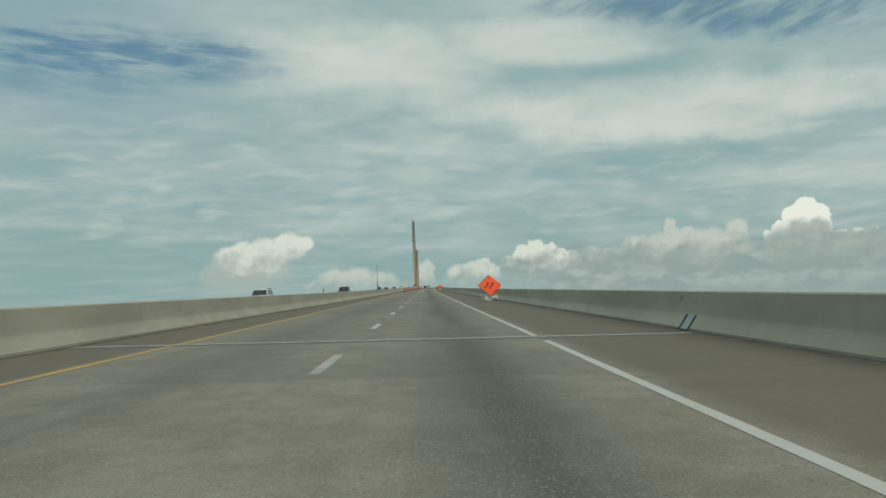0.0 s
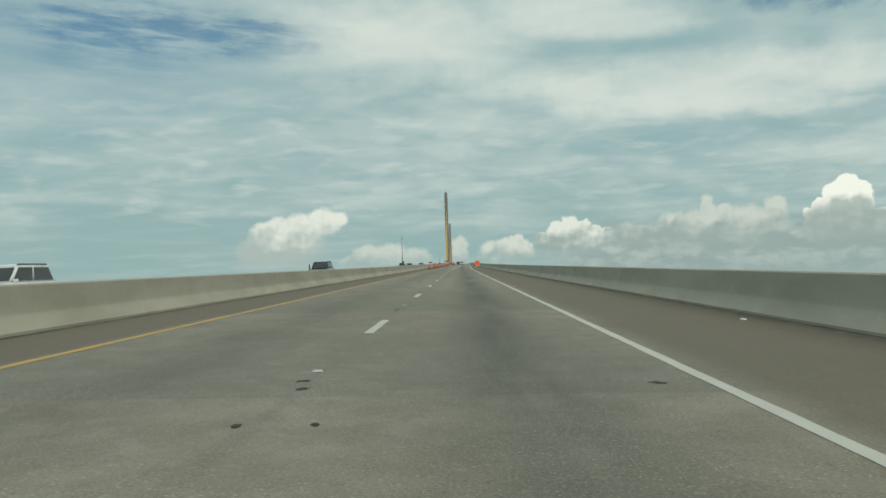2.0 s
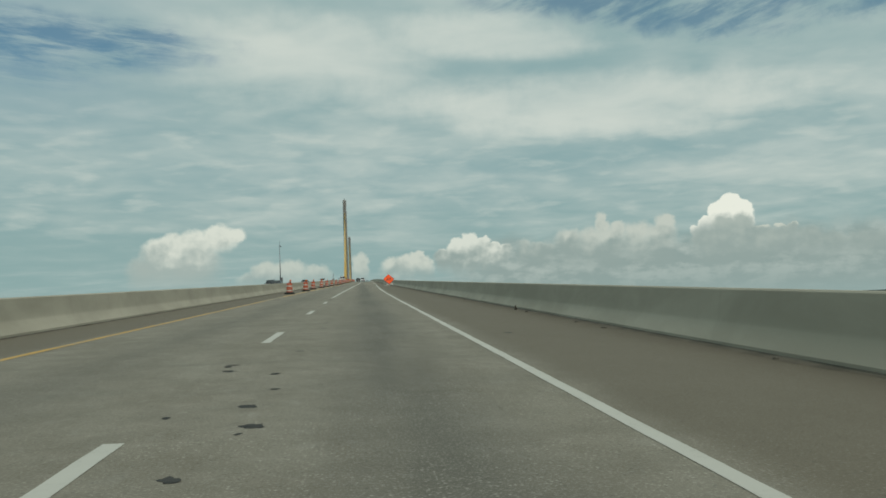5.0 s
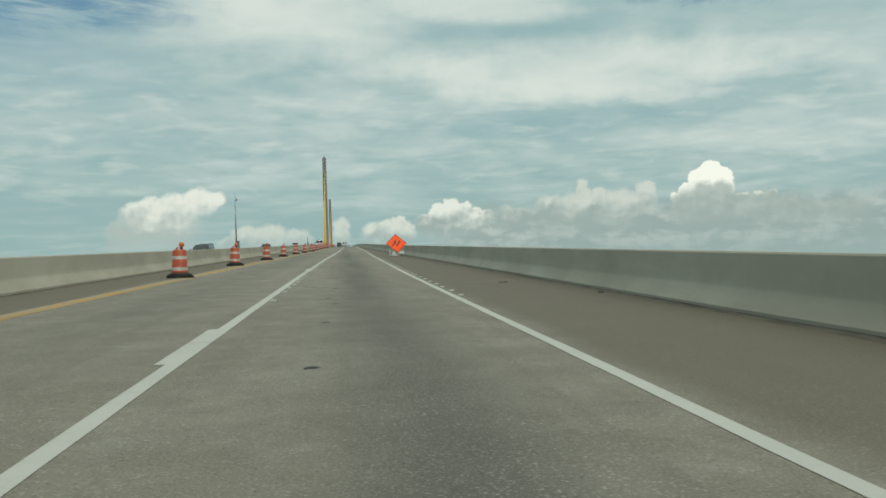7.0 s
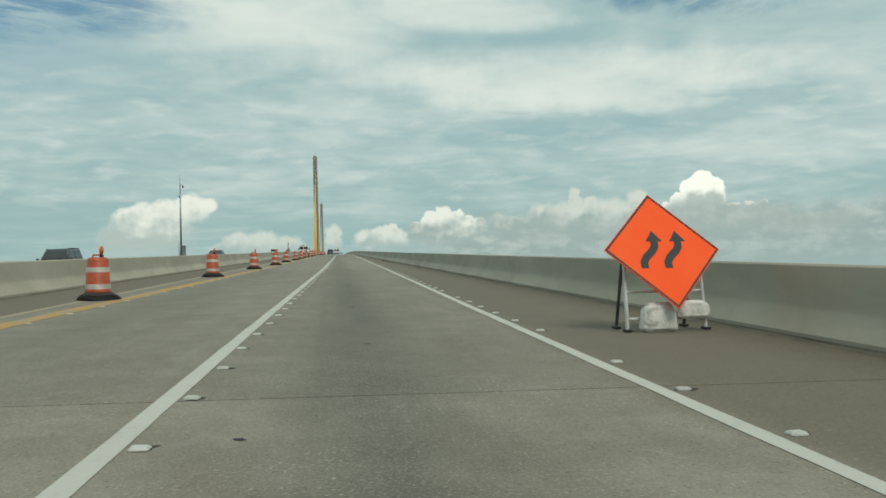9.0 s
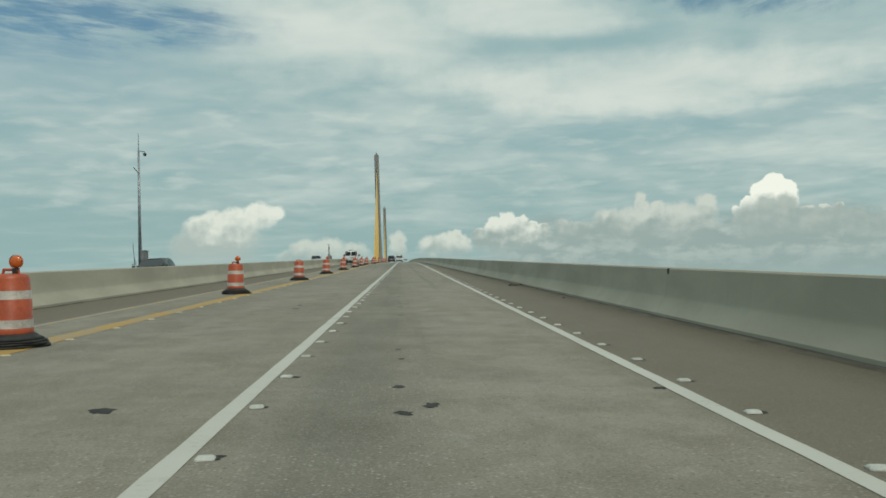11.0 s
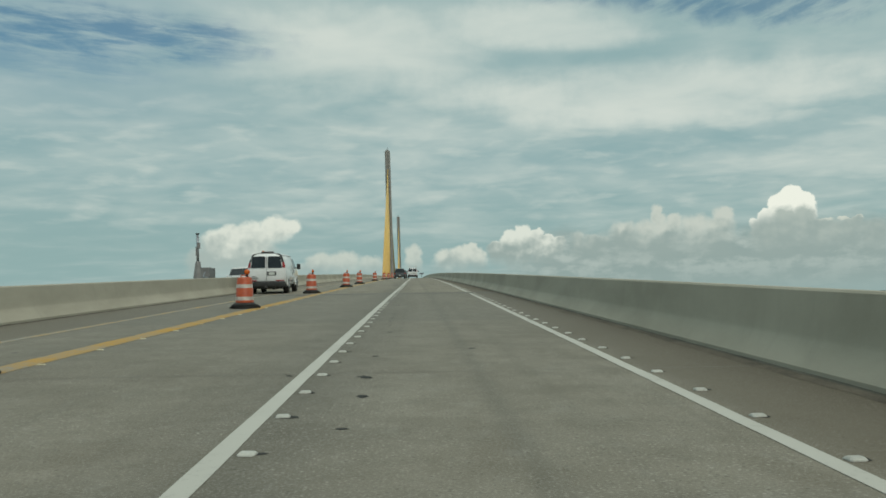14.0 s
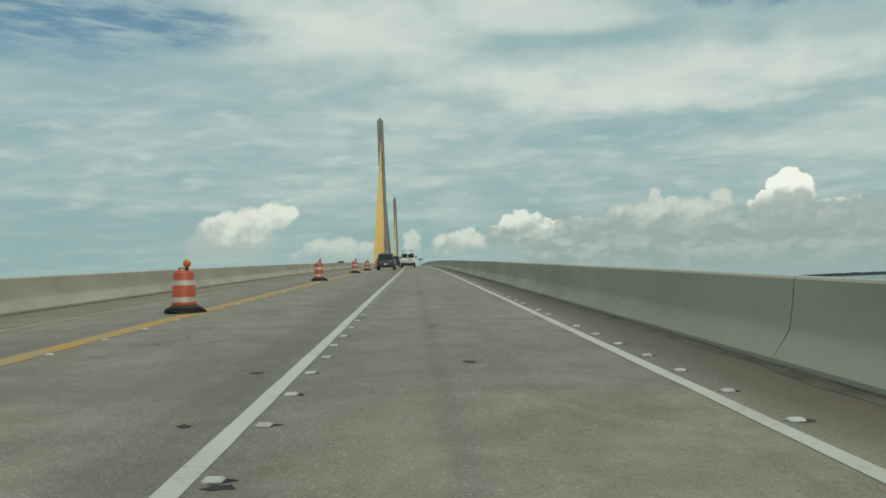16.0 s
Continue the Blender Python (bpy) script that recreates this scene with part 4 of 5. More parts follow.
def wheel(ob, x, y, r, wd, paint):
    s = 1 if x > 0 else -1
    bm = bmesh.new()
    lathe(bm, [(r * 0.55, -wd / 2), (r * 0.93, -wd / 2), (r, -wd * 0.36), (r, wd * 0.36), (r * 0.93, wd / 2), (r * 0.55, wd / 2)], 28)
    bmesh.ops.rotate(bm, matrix=Matrix.Rotation(radians(90), 3, "Y"), verts=bm.verts[:])
    bmesh.ops.translate(bm, vec=(x, y, r), verts=bm.verts[:])
    t = part("tyre", bm, M_RUBBER, ob, "", True)
    bm = bmesh.new()
    lathe(bm, [(r * 0.60, -0.01), (r * 0.60, 0.02), (r * 0.5, 0.035), (r * 0.3, 0.02), (r * 0.16, 0.05), (r * 0.05, 0.055)], 20)
    bmesh.ops.rotate(bm, matrix=Matrix.Rotation(radians(90 * s), 3, "Y"), verts=bm.verts[:])
    bmesh.ops.translate(bm, vec=(x + s * wd / 2, y, r), verts=bm.verts[:])
    part("rim", bm, M_RIM, t, "grey steel rim", True)
    xf = x + s * (wd / 2 + 0.030)
    for i in range(8):
        a = 2 * math.pi * i / 8
        bm = box((xf, y + 0.41 * r * math.cos(a), r + 0.41 * r * math.sin(a)), (0.02, 0.13 * r, 0.15 * r), 0.012, Matrix.Rotation(a, 3, "X"))
        part("rim_slot", bm, M_BLACK, t, "dark slot in the rim")
    xo = x + s * (wd / 2 - 0.012)
    n = 16
    bm = bmesh.new()
    arc = [(y + r * 1.13 * math.cos(math.pi * i / n), r + r * 1.13 * math.sin(math.pi * i / n)) for i in range(n + 1)]
    bm.faces.new([bm.verts.new((xo, a, b)) for a, b in arc])
    part("arch_liner", bm, M_BLACK, ob, "black wheel arch lining")
    bm = bmesh.new()
    rows = []
    for i in range(n + 1):
        c_, s_ = math.cos(math.pi * i / n), math.sin(math.pi * i / n)
        rows.append([bm.verts.new((x + s * (wd / 2 + d), y + r * k_ * c_, r + r * k_ * s_)) for d, k_ in ((-0.04, 1.12), (0.004, 1.125), (0.006, 1.145), (-0.03, 1.24))])
    for a, b in zip(rows, rows[1:]):
        for k_ in range(3):
            bm.faces.new((a[k_], a[k_ + 1], b[k_ + 1], b[k_]))
    part("wheel_arch", bm, paint, ob, "", True)


def quad_panel(pts, thick=0.012, inset=0.0, round_=0.0):
    """A thin plate over four corners, given in order, standing out along its normal."""
    bm = bmesh.new()
    vs = [bm.verts.new(p) for p in pts]
    f = bm.faces.new(vs)
    f.normal_update()
    nrm = f.normal.copy()
    if round_:
        bmesh.ops.bevel(bm, geom=bm.verts[:], offset=round_, segments=3, affect="VERTICES", profile=0.5)
    g = bmesh.ops.extrude_face_region(bm, geom=bm.faces[:])
    bmesh.ops.translate(bm, vec=nrm * thick, verts=[e for e in g["geom"] if isinstance(e, bmesh.types.BMVert)])
    return bm


def cargo_van(m_, label, roof_lamps, group=""):
    """A long white work van; its tail is at y = 0 and its nose at y = 5.6."""
    ob = empty("cargo_van", m_)
    tagged(ob, label, "van", group)
    lev = [(0.44, 0.90, 0.10, 5.50, 0.14), (0.53, 0.95, 0.03, 5.58, 0.14), (0.80, 0.96, 0.0, 5.60, 0.16), (1.00, 0.96, 0.0, 5.52, 0.16), (1.14, 0.955, 0.01, 5.30, 0.16), (1.28, 0.94, 0.03, 4.75, 0.14), (1.55, 0.885, 0.07, 4.40, 0.13), (1.80, 0.81, 0.11, 4.10, 0.14), (1.93, 0.74, 0.15, 3.92, 0.16), (2.02, 0.61, 0.25, 3.72, 0.2), (2.06, 0.42, 0.42, 3.5, 0.2)]
    body = part("body", loft(lev), M_VANW, ob, "white painted body", True)
    # glass on the tail doors
    for s in (-1, 1):
        pts = [(0.06 * s, 0.028, 1.30), (0.78 * s, 0.034, 1.30), (0.66 * s, 0.125, 1.88), (0.07 * s, 0.125, 1.88)]
        if s < 0:
            pts = [pts[1], pts[0], pts[3], pts[2]]
        part("tail_window", quad_panel(pts, 0.02, 0, 0.05), M_GLASS, ob, "dark tinted tail window")
        for nm, mt, za, zb_, lb in (("tail_lamp", M_RED, 1.30, 1.58, "narrow red tail lamp"), ("pillar_trim", M_TRIM, 1.585, 1.93, "black trim above the tail lamp")):
            edge = lambda z: (np.interp(z, [1.28, 1.55, 1.80, 1.93], [0.94, 0.885, 0.81, 0.74]), np.interp(z, [1.28, 1.55, 1.80, 1.93], [0.03, 0.07, 0.11, 0.15]))
            (xa, ya), (xb, yb) = edge(za), edge(zb_)
            pts = [((xa - 0.135) * s, ya - 0.008, za), ((xa - 0.02) * s, ya + 0.085, za), ((xb - 0.015) * s, yb + 0.085, zb_), ((xb - 0.10) * s, yb - 0.008, zb_)]
            if s < 0:
                pts = pts[::-1]
            part(nm, quad_panel(pts, 0.03, 0, 0.02), mt, ob, lb)
        part("reflector", box((0.68 * s, -0.012, 0.665), (0.40, 0.02, 0.045), 0.006), M_RED, ob)
        part("hinge", box((0.86 * s, 0.0, 1.02), (0.03, 0.03, 0.07), 0.008), M_VANW, ob)
        # cab side glass
        pts = [(0.945 * s, 3.45, 1.27), (0.945 * s, 4.62, 1.27), (0.815 * s, 4.12, 1.78), (0.815 * s, 3.45, 1.78)]
        if s < 0:
            pts = pts[::-1]
        part("side_window", quad_panel(pts, 0.012, 0, 0.05), M_GLASS, ob, "dark cab side window")
        part("door_handle", box((0.965 * s, 3.38, 1.08), (0.03, 0.05, 0.17), 0.01), M_TRIM, ob)
        part("door_handle", box((0.965 * s, 2.75, 1.02), (0.03, 0.05, 0.17), 0.01), M_TRIM, ob)
        mir = part("mirror", box((1.13 * s, 4.25, 1.38), (0.20, 0.11, 0.30), 0.04), M_TRIM, ob, "black door mirror", True)
        part("mirror_arm", rod(bmesh.new(), (0.92 * s, 4.28, 1.30), (1.06 * s, 4.25, 1.33), 0.025), M_TRIM, mir)
        for k_ in range(5):
            part("side_reflector", box((0.955 * s, 1.95 + k_ * 0.30, 0.62), (0.02, 0.20, 0.05), 0.006), M_RED if k_ == 0 else M_DKFRAME, ob)
        part("door_seam", box((0.957 * s, 3.28, 0.88), (0.012, 0.012, 0.66)), M_DKFRAME, ob)
        part("door_seam", box((0.957 * s, 2.05, 0.88), (0.012, 0.012, 0.66)), M_DKFRAME, ob)
        part("roof_gutter", rod(bmesh.new(), (0.745 * s, 0.30, 1.93), (0.745 * s, 3.75, 1.93), 0.012), M_DKFRAME, ob)
    part("door_seam", box((0, 0.035, 1.27), (0.014, 0.05, 1.25), 0, Matrix.Rotation(radians(-3), 3, "X")), M_DKFRAME, ob)
    bm = bmesh.new()
    arch = [(-0.72, 0.15, 1.905), (-0.62, 0.22, 1.975), (-0.45, 0.28, 2.01), (0.0, 0.30, 2.02), (0.45, 0.28, 2.01), (0.62, 0.22, 1.975), (0.72, 0.15, 1.905)]
    for pa, pb in zip(arch, arch[1:]):
        rod(bm, pa, pb, 0.038, n=8)
    part("tail_roof_trim", bm, M_TRIM, ob, "black trim along the rear roof edge")
    bump = part("rear_bumper", box((0, -0.045, 0.48), (1.92, 0.18, 0.28), 0.05), M_TRIM, ob, "black rear bumper", True)
    part("step_pad", box((0, -0.06, 0.625), (1.3, 0.12, 0.016), 0.005), M_RUBBER, bump)
    holder = part("plate_recess", box((0.26, -0.002, 1.02), (0.46, 0.03, 0.20), 0.02), M_TRIM, ob)
    pl = part("licence_plate", box((0.26, -0.022, 1.015), (0.30, 0.012, 0.145), 0.008), M_PLATE, holder, "pale plate with plain bars")
    for k_ in range(3):
        part("badge_bar", box((-0.62 + 0.03 * k_, -0.006, 0.87 - 0.05 * k_), (0.20 + 0.06 * k_, 0.012, 0.022)), M_DKFRAME, ob)
    part("windscreen", quad_panel([(-0.78, 4.76, 1.28), (0.78, 4.76, 1.28), (0.68, 4.11, 1.80), (-0.68, 4.11, 1.80)][::-1], 0.012, 0, 0.06), M_GLASS, ob)
    part("front_bumper", box((0, 5.57, 0.52), (1.9, 0.16, 0.22), 0.05), M_TRIM, ob)
    part("grille", box((0, 5.60, 0.84), (1.1, 0.06, 0.24), 0.02), M_TRIM, ob)
    for s in (-1, 1):
        part("headlamp", box((0.76 * s, 5.56, 0.85), (0.32, 0.08, 0.22), 0.03), M_LAMP, ob)
    part("underbody", box((0, 2.8, 0.34), (1.5, 5.0, 0.18)), M_DKFRAME, ob)
    part("tow_hitch", box((0, -0.10, 0.36), (0.12, 0.25, 0.1), 0.01), M_DKFRAME, ob)
    bm = rod(bmesh.new(), (0.35, 0.05, 0.30), (0.35, 0.9, 0.30), 0.09)
    part("silencer", bm, M_DKFRAME, ob)
    for x in (-0.845, 0.845):
        for y in (1.15, 4.65):
            wheel(ob, x, y, 0.38, 0.26, M_VANW)
    if roof_lamps == "bar":
        bm = box((-0.02, 0.62, 2.095), (0.62, 0.20, 0.09), 0.025)
        bar = part("light_bar", bm, M_DKFRAME, ob, "amber warning light bar on the roof")
        part("lens", box((-0.02, 0.62, 2.135), (0.54, 0.15, 0.06), 0.025), M_LAMP, bar)
        part("lens", box((-0.24, 0.62, 2.138), (0.12, 0.16, 0.065), 0.02), M_AMBER, bar)
        part("roof_vent", box((0.15, 2.5, 2.07), (0.3, 0.35, 0.05), 0.02), M_TRIM, ob)
    else:
        for s in (-1, 1):
            leg = part("rack_post", rod(bmesh.new(), (0.62 * s, 0.62, 1.99), (0.62 * s, 0.62, 2.25), 0.03), M_FRAME, ob)
            bmt = box((0.52 * s, 0.62, 2.29), (0.62, 0.26, 0.09), 0.03)
            part("lamp_cluster", bmt, M_REFL, leg, "pale lamp cluster on the roof rack")
            rodm = rod(bmesh.new(), (0.62 * s, 0.62, 2.22), (0.62 * s, 3.4, 2.18), 0.03)
            part("rack_rail", rodm, M_FRAME, ob)
    return ob


cargo_van(stand(-6.08, 424.8, 1.5, 0.004), "parked white cargo van with a roof light bar", "bar")
cargo_van(stand(1.17, 548.0, 0, 0.004), "white work van with roof rack lamps driving up the bridge", "rack")


def car(name, m_, label, cat, paint, shape):
    """A road car with its tail at y = 0: sizes by shape."""
    ob = empty(name, m_)
    tagged(ob, label, cat)
    if shape == "suv":
        L, hw, hb, hr, r0, r1, f0, f1, rr = 4.75, 0.93, 1.02, 1.74, 0.05, 0.32, 3.55, 2.75, 0.36
    elif shape == "pickup":
        L, hw, hb, hr, r0, r1, f0, f1, rr = 5.7, 0.99, 1.10, 1.88, 2.05, 2.25, 4.20, 3.55, 0.40
    else:
        L, hw, hb, hr, r0, r1, f0, f1, rr = 4.7, 0.90, 0.90, 1.44, 0.75, 1.35, 3.60, 2.75, 0.33
    nose = hb - (0.06 if shape != "sedan" else 0.12)
    lev = [(0.26, hw - 0.10, 0.10, L - 0.10, 0.2), (0.38, hw - 0.02, 0.02, L - 0.02, 0.22), (0.62, hw, 0.0, L, 0.25), (nose - 0.08, hw - 0.005, 0.02, L - 0.10, 0.25), (nose, hw - 0.03, 0.05, L - 0.45, 0.25), (hb, hw - 0.05, 0.07, f0 + 0.25, 0.22)]
    part("body", loft(lev), paint, ob, "", True)
    if shape == "pickup":
        part("bed_rim", box((0, 1.0, hb + 0.02), (2 * hw - 0.05, 2.0, 0.06), 0.02), paint, ob)
        part("bed_load", box((0.1, 0.9, hb + 0.14), (1.3, 1.5, 0.25), 0.06), M_DKFRAME, ob)
    cab = [(hb - 0.01, hw - 0.07, r0, f0, 0.15), (hb + (hr - 0.07 - hb) * 0.5, hw - 0.135, r0 + (r1 - r0) * 0.5, f0 + (f1 - f0) * 0.5, 0.16), (hr - 0.07, hw - 0.20, r1, f1, 0.18)]
    part("cabin", loft(cab), paint, ob, "", True)

    def at(f):
        return hw - 0.07 - 0.13 * f, r0 + (r1 - r0) * f, f0 + (f1 - f0) * f, hb + (hr - 0.07 - hb) * f

    (wa, ra, fa, za), (wb, rb, fb, zb_) = at(0.10), at(0.90)
    part("windscreen", quad_panel([(wa - 0.07, fa, za), (-wa + 0.07, fa, za), (-wb + 0.06, fb, zb_), (wb - 0.06, fb, zb_)], 0.012, 0, 0.04), M_GLASS, ob, "dark windscreen")
    part("tail_window", quad_panel([(-wa + 0.08, ra, za), (wa - 0.08, ra, za), (wb - 0.07, rb, zb_), (-wb + 0.07, rb, zb_)], 0.012, 0, 0.04), M_GLASS, ob, "dark tail window")
    for s in (-1, 1):
        for u0, u1 in ((0.05, 0.50), (0.54, 0.95)):
            pts = [(s * wa, ra + (fa - ra) * u0, za), (s * wa, ra + (fa - ra) * u1, za), (s * wb, rb + (fb - rb) * u1, zb_), (s * wb, rb + (fb - rb) * u0, zb_)]
            part("side_window", quad_panel(pts if s > 0 else pts[::-1], 0.012, 0, 0.04), M_GLASS, ob, "dark side window")
    part("roof", loft([(hr - 0.08, hw - 0.195, r1 - 0.01, f1 + 0.02, 0.18), (hr - 0.02, hw - 0.26, r1 + 0.06, f1 - 0.08, 0.2), (hr, hw - 0.42, r1 + 0.2, f1 - 0.25, 0.2)]), paint, ob, "", True)
    for s in (-1, 1):
        part("mirror", box((s * (hw + 0.08), f0 - 0.15, hb + 0.06), (0.17, 0.12, 0.14), 0.04), paint, ob)
        part("tail_lamp", box((s * (hw - 0.12), 0.03, hb - 0.14), (0.22, 0.10, 0.16), 0.03), M_RED, ob)
        part("headlamp", box((s * (hw - 0.18), L - 0.10, 0.68), (0.32, 0.16, 0.14), 0.04), M_LAMP, ob)
        if shape == "suv":
            part("roof_rail", rod(bmesh.new(), (s * (hw - 0.24), r1 + 0.1, hr - 0.01), (s * (hw - 0.24), f1 - 0.1, hr - 0.01), 0.022, n=6), M_TRIM, ob)
        for y in (0.85, L - 0.88):
            wheel(ob, s * (hw - 0.10), y, rr, 0.22, paint)
    part("rear_bumper", box((0, 0.02, 0.46), (2 * hw - 0.12, 0.14, 0.24), 0.05), M_TRIM, ob)
    part("front_grille", box((0, L - 0.03, 0.62), (0.95, 0.08, 0.22), 0.03), M_TRIM, ob)
    part("front_bumper", box((0, L - 0.03, 0.42), (2 * hw - 0.14, 0.14, 0.18), 0.05), M_TRIM, ob)
    part("licence_plate", box((0, -0.055, 0.62), (0.30, 0.02, 0.15), 0.01), M_PLATE, ob)
    return ob


car("suv", stand(-1.0, 522.0, 0, 0.004), "dark grey sport utility vehicle driving up the bridge", "car", M_GREYC, "suv")
car("suv", stand(-1.0, 560.0, 0, 0.004), "very dark sport utility vehicle farther up the bridge", "car", M_DARKC, "suv")
for y, x, kind, paint, lab in ((91.0, -18.0, "suv", M_VANW, "white sport utility vehicle coming down the opposite roadway"),
                               (142.0, -14.2, "suv", M_DARKC, "dark sport utility vehicle coming down the opposite roadway"),
                               (287.0, -14.2, "sedan", M_DARKC, "dark saloon car coming down the opposite roadway"),
                               (313.0, -18.0, "suv", M_GREYC, "grey sport utility vehicle coming down the opposite roadway"),
                               (359.0, -14.2, "sedan", M_DARKC, "dark low saloon car behind the median barrier"),
                               (462.0, -14.3, "pickup", M_VANW, "white pickup truck with a loaded bed on the opposite roadway"),
                               (645.0, -15.8, "pickup", M_DARKC, "dark pickup truck high on the opposite roadway")):
    m_ = stand(x, y, 180, 0.004, zo)
    car("pickup_truck" if kind == "pickup" else "suv" if kind == "suv" else "saloon_car", m_, lab, "truck" if kind == "pickup" else "car", paint, kind)


# ---------------------------------------------------------------- masts and posts
def camera_mast():
    x, y = -22.75, 381.45
    ob = empty("camera_mast", Matrix.Translation((x, y, zo(OPP_OUT - 0.3, y) + 0.86)))
    tagged(ob, "tall grey steel mast with camera arms beside an equipment cabinet", "mast")
    z0 = zr(x, y) - (zo(OPP_OUT - 0.3, y) + 0.86)
    top = 12.7 + z0
    part("pole", rod(bmesh.new(), (0, 0, 0), (0, 0, top - 1.6), 0.16, 0.085, 14), M_GALV, ob, "", True)
    part("antenna", rod(bmesh.new(), (0, 0, top - 1.6), (0, 0, top), 0.05, 0.02), M_GALV, ob)
    part("flange", rod(bmesh.new(), (0, 0, 0), (0, 0, 0.06), 0.3, n=14), M_GALV, ob)
    arm = part("camera_arm", rod(bmesh.new(), (0, 0, 11.1 + z0), (0.2, 1.25, 11.2 + z0), 0.035), M_GALV, ob)
    bm = bmesh.new()
    bmesh.ops.create_uvsphere(bm, u_segments=12, v_segments=8, radius=0.17)
    bmesh.ops.translate(bm, vec=(0.2, 1.2, 10.95 + z0), verts=bm.verts[:])
    part("camera_dome", bm, M_DKFRAME, arm, "dark camera dome", True)
    part("side_arm", rod(bmesh.new(), (0, 0, 9.0 + z0), (0, -1.45, 9.35 + z0), 0.035), M_GALV, ob)
    cab = empty("equipment_cabinet", Matrix.Translation((x - 0.1, y, zo(OPP_OUT - 0.3, y) + 0.86)))
    tagged(cab, "grey metal equipment cabinet on a small railed platform", "cabinet")
    part("body", box((0.50, -0.05, 0.83), (0.42, 1.0, 1.62), 0.05), M_BOX, cab)
    part("door", box((0.716, -0.05, 0.85), (0.012, 0.86, 1.4), 0.004), M_BOX, cab)
    part("lid", box((0.50, -0.05, 1.66), (0.50, 1.08, 0.07), 0.02), M_BOX, cab)
    part("platform", box((0.0, 0.3, 0.06), (0.95, 3.2, 0.08), 0.01), M_GALV, cab)
    for s in (-1, 1):
        part("rail_post", rod(bmesh.new(), (-0.1, 1.65 * s, 0.1), (-0.1, 1.65 * s, 0.45), 0.03), M_GALV, cab)
        part("rail", rod(bmesh.new(), (-0.1, 1.0 * s, 0.42), (-0.1, 1.65 * s, 0.42), 0.03), M_GALV, cab)
    whip = empty("whip_antenna", Matrix.Translation((x, y - 1.75, zo(OPP_OUT - 0.3, y) + 0.86 + 0.1)))
    tagged(whip, "thin leaning antenna post beside the mast cabinet", "antenna")
    part("post", rod(bmesh.new(), (0, 0.25, 0), (0, -0.25, 2.2), 0.045, 0.02), M_GALV, whip)
    part("stay", rod(bmesh.new(), (0, 0.8, 0), (0, -0.05, 1.1), 0.02), M_GALV, whip)


camera_mast()

post = empty("marker_post", Matrix.Translation((-22.45, 177.8, zo(OPP_OUT - 0.35, 177.8) + 0.86)))
tagged(post, "short dark post on the opposite outer barrier", "post")
part("post", box((0, 0, 0.5), (0.16, 0.12, 1.0), 0.015), M_DKFRAME, post)
part("cap", box((0, 0, 1.02), (0.20, 0.16, 0.05), 0.01), M_DKFRAME, post)

zb = zr(X_TOE_L, 424.2)
unit = empty("instrument_pole", Matrix.Translation((-9.1, 423.4, zb)))
tagged(unit, "stubby grey instrument pole on a flared pedestal in the median", "pole")
bm = lathe(bmesh.new(), [(0.30, -0.02), (0.30, 0.25), (0.24, 0.8), (0.12, 1.62), (0.10, 1.66)], 8)
part("pedestal", bm, M_BOX, unit)
part("shaft", rod(bmesh.new(), (0, 0, 1.6), (0, 0, 2.98), 0.065, 0.055), M_GALV, unit, "", True)
part("cap", box((0, 0, 3.0), (0.17, 0.17, 0.05), 0.02), M_DKFRAME, unit)
part("junction_box", box((0.06, -0.03, 2.42), (0.13, 0.12, 0.28), 0.02), M_BOX, unit)
part("bracket", box((-0.04, 0, 2.15), (0.09, 0.14, 0.45), 0.02), M_BOX, unit)
board = empty("equipment_box", Matrix.Translation((-9.1, 425.4, zb)))
tagged(board, "dark grey metal box on a low frame in the median", "box")
part("body", box((0, 0, 1.16), (0.42, 1.25, 0.52), 0.03), M_BOX, board)
for s in (-1, 1):
    part("leg", rod(bmesh.new(), (0, 0.5 * s, -0.02), (0, 0.5 * s, 0.92), 0.05), M_GALV, board)
part("strut", rod(bmesh.new(), (0, -1.0, 0.95), (0, -0.62, 1.2), 0.03), M_GALV, board)
part("base_beam", box((0, -0.25, 0.9), (0.3, 2.0, 0.08), 0.01), M_GALV, board)

far_post = empty("deck_sign", Matrix.Translation((X_TOE_R + 0.35, 800.0, zr(X_TOE_R, 800.0) + 0.86)))
tagged(far_post, "small dark sign on a post on the far barrier", "sign")
part("post", rod(bmesh.new(), (0, 0, 0), (0, 0, 3.0), 0.08), M_DKFRAME, far_post)
part("panel", box((0, 0, 2.7), (2.2, 0.1, 0.8), 0.03), M_GALV, far_post)


# ---------------------------------------------------------------- stencils on the barrier
def wall_point(y, h):
    a = np.interp(h, [0.35, 0.385, 0.47, 0.62, 0.845], [0.184, 0.193, 0.208, 0.230, 0.262])
    return Vector((X_TOE_R + a - 0.004, y, zr(X_TOE_R + a, y) + h))


def stencil(text, y, h, size):
    cu = bpy.data.curves.new("stencil", "FONT")
    cu.body, cu.size, cu.extrude = text, size, 0.0006
    tmp = bpy.data.objects.new("tmp", cu)
    scene.collection.objects.link(tmp)
    dg = bpy.context.evaluated_depsgraph_get()
    me = bpy.data.meshes.new_from_object(tmp.evaluated_get(dg))
    bpy.data.objects.remove(tmp)
    me.materials.clear()
    me.materials.append(M_STENCIL)
    ob = new("stencilled_number", me)
    upv = (wall_point(y, h + 0.2) - wall_point(y, h)).normalized()
    along = (wall_point(y - 1, h) - wall_point(y, h)).normalized()
    nor = along.cross(upv)
    r = Matrix((along, upv, nor)).transposed().to_4x4()
    ob.matrix_basis = Matrix.Translation(wall_point(y, h)) @ r
    return tagged(ob, "small black stencilled pier number on the barrier", "stencil")


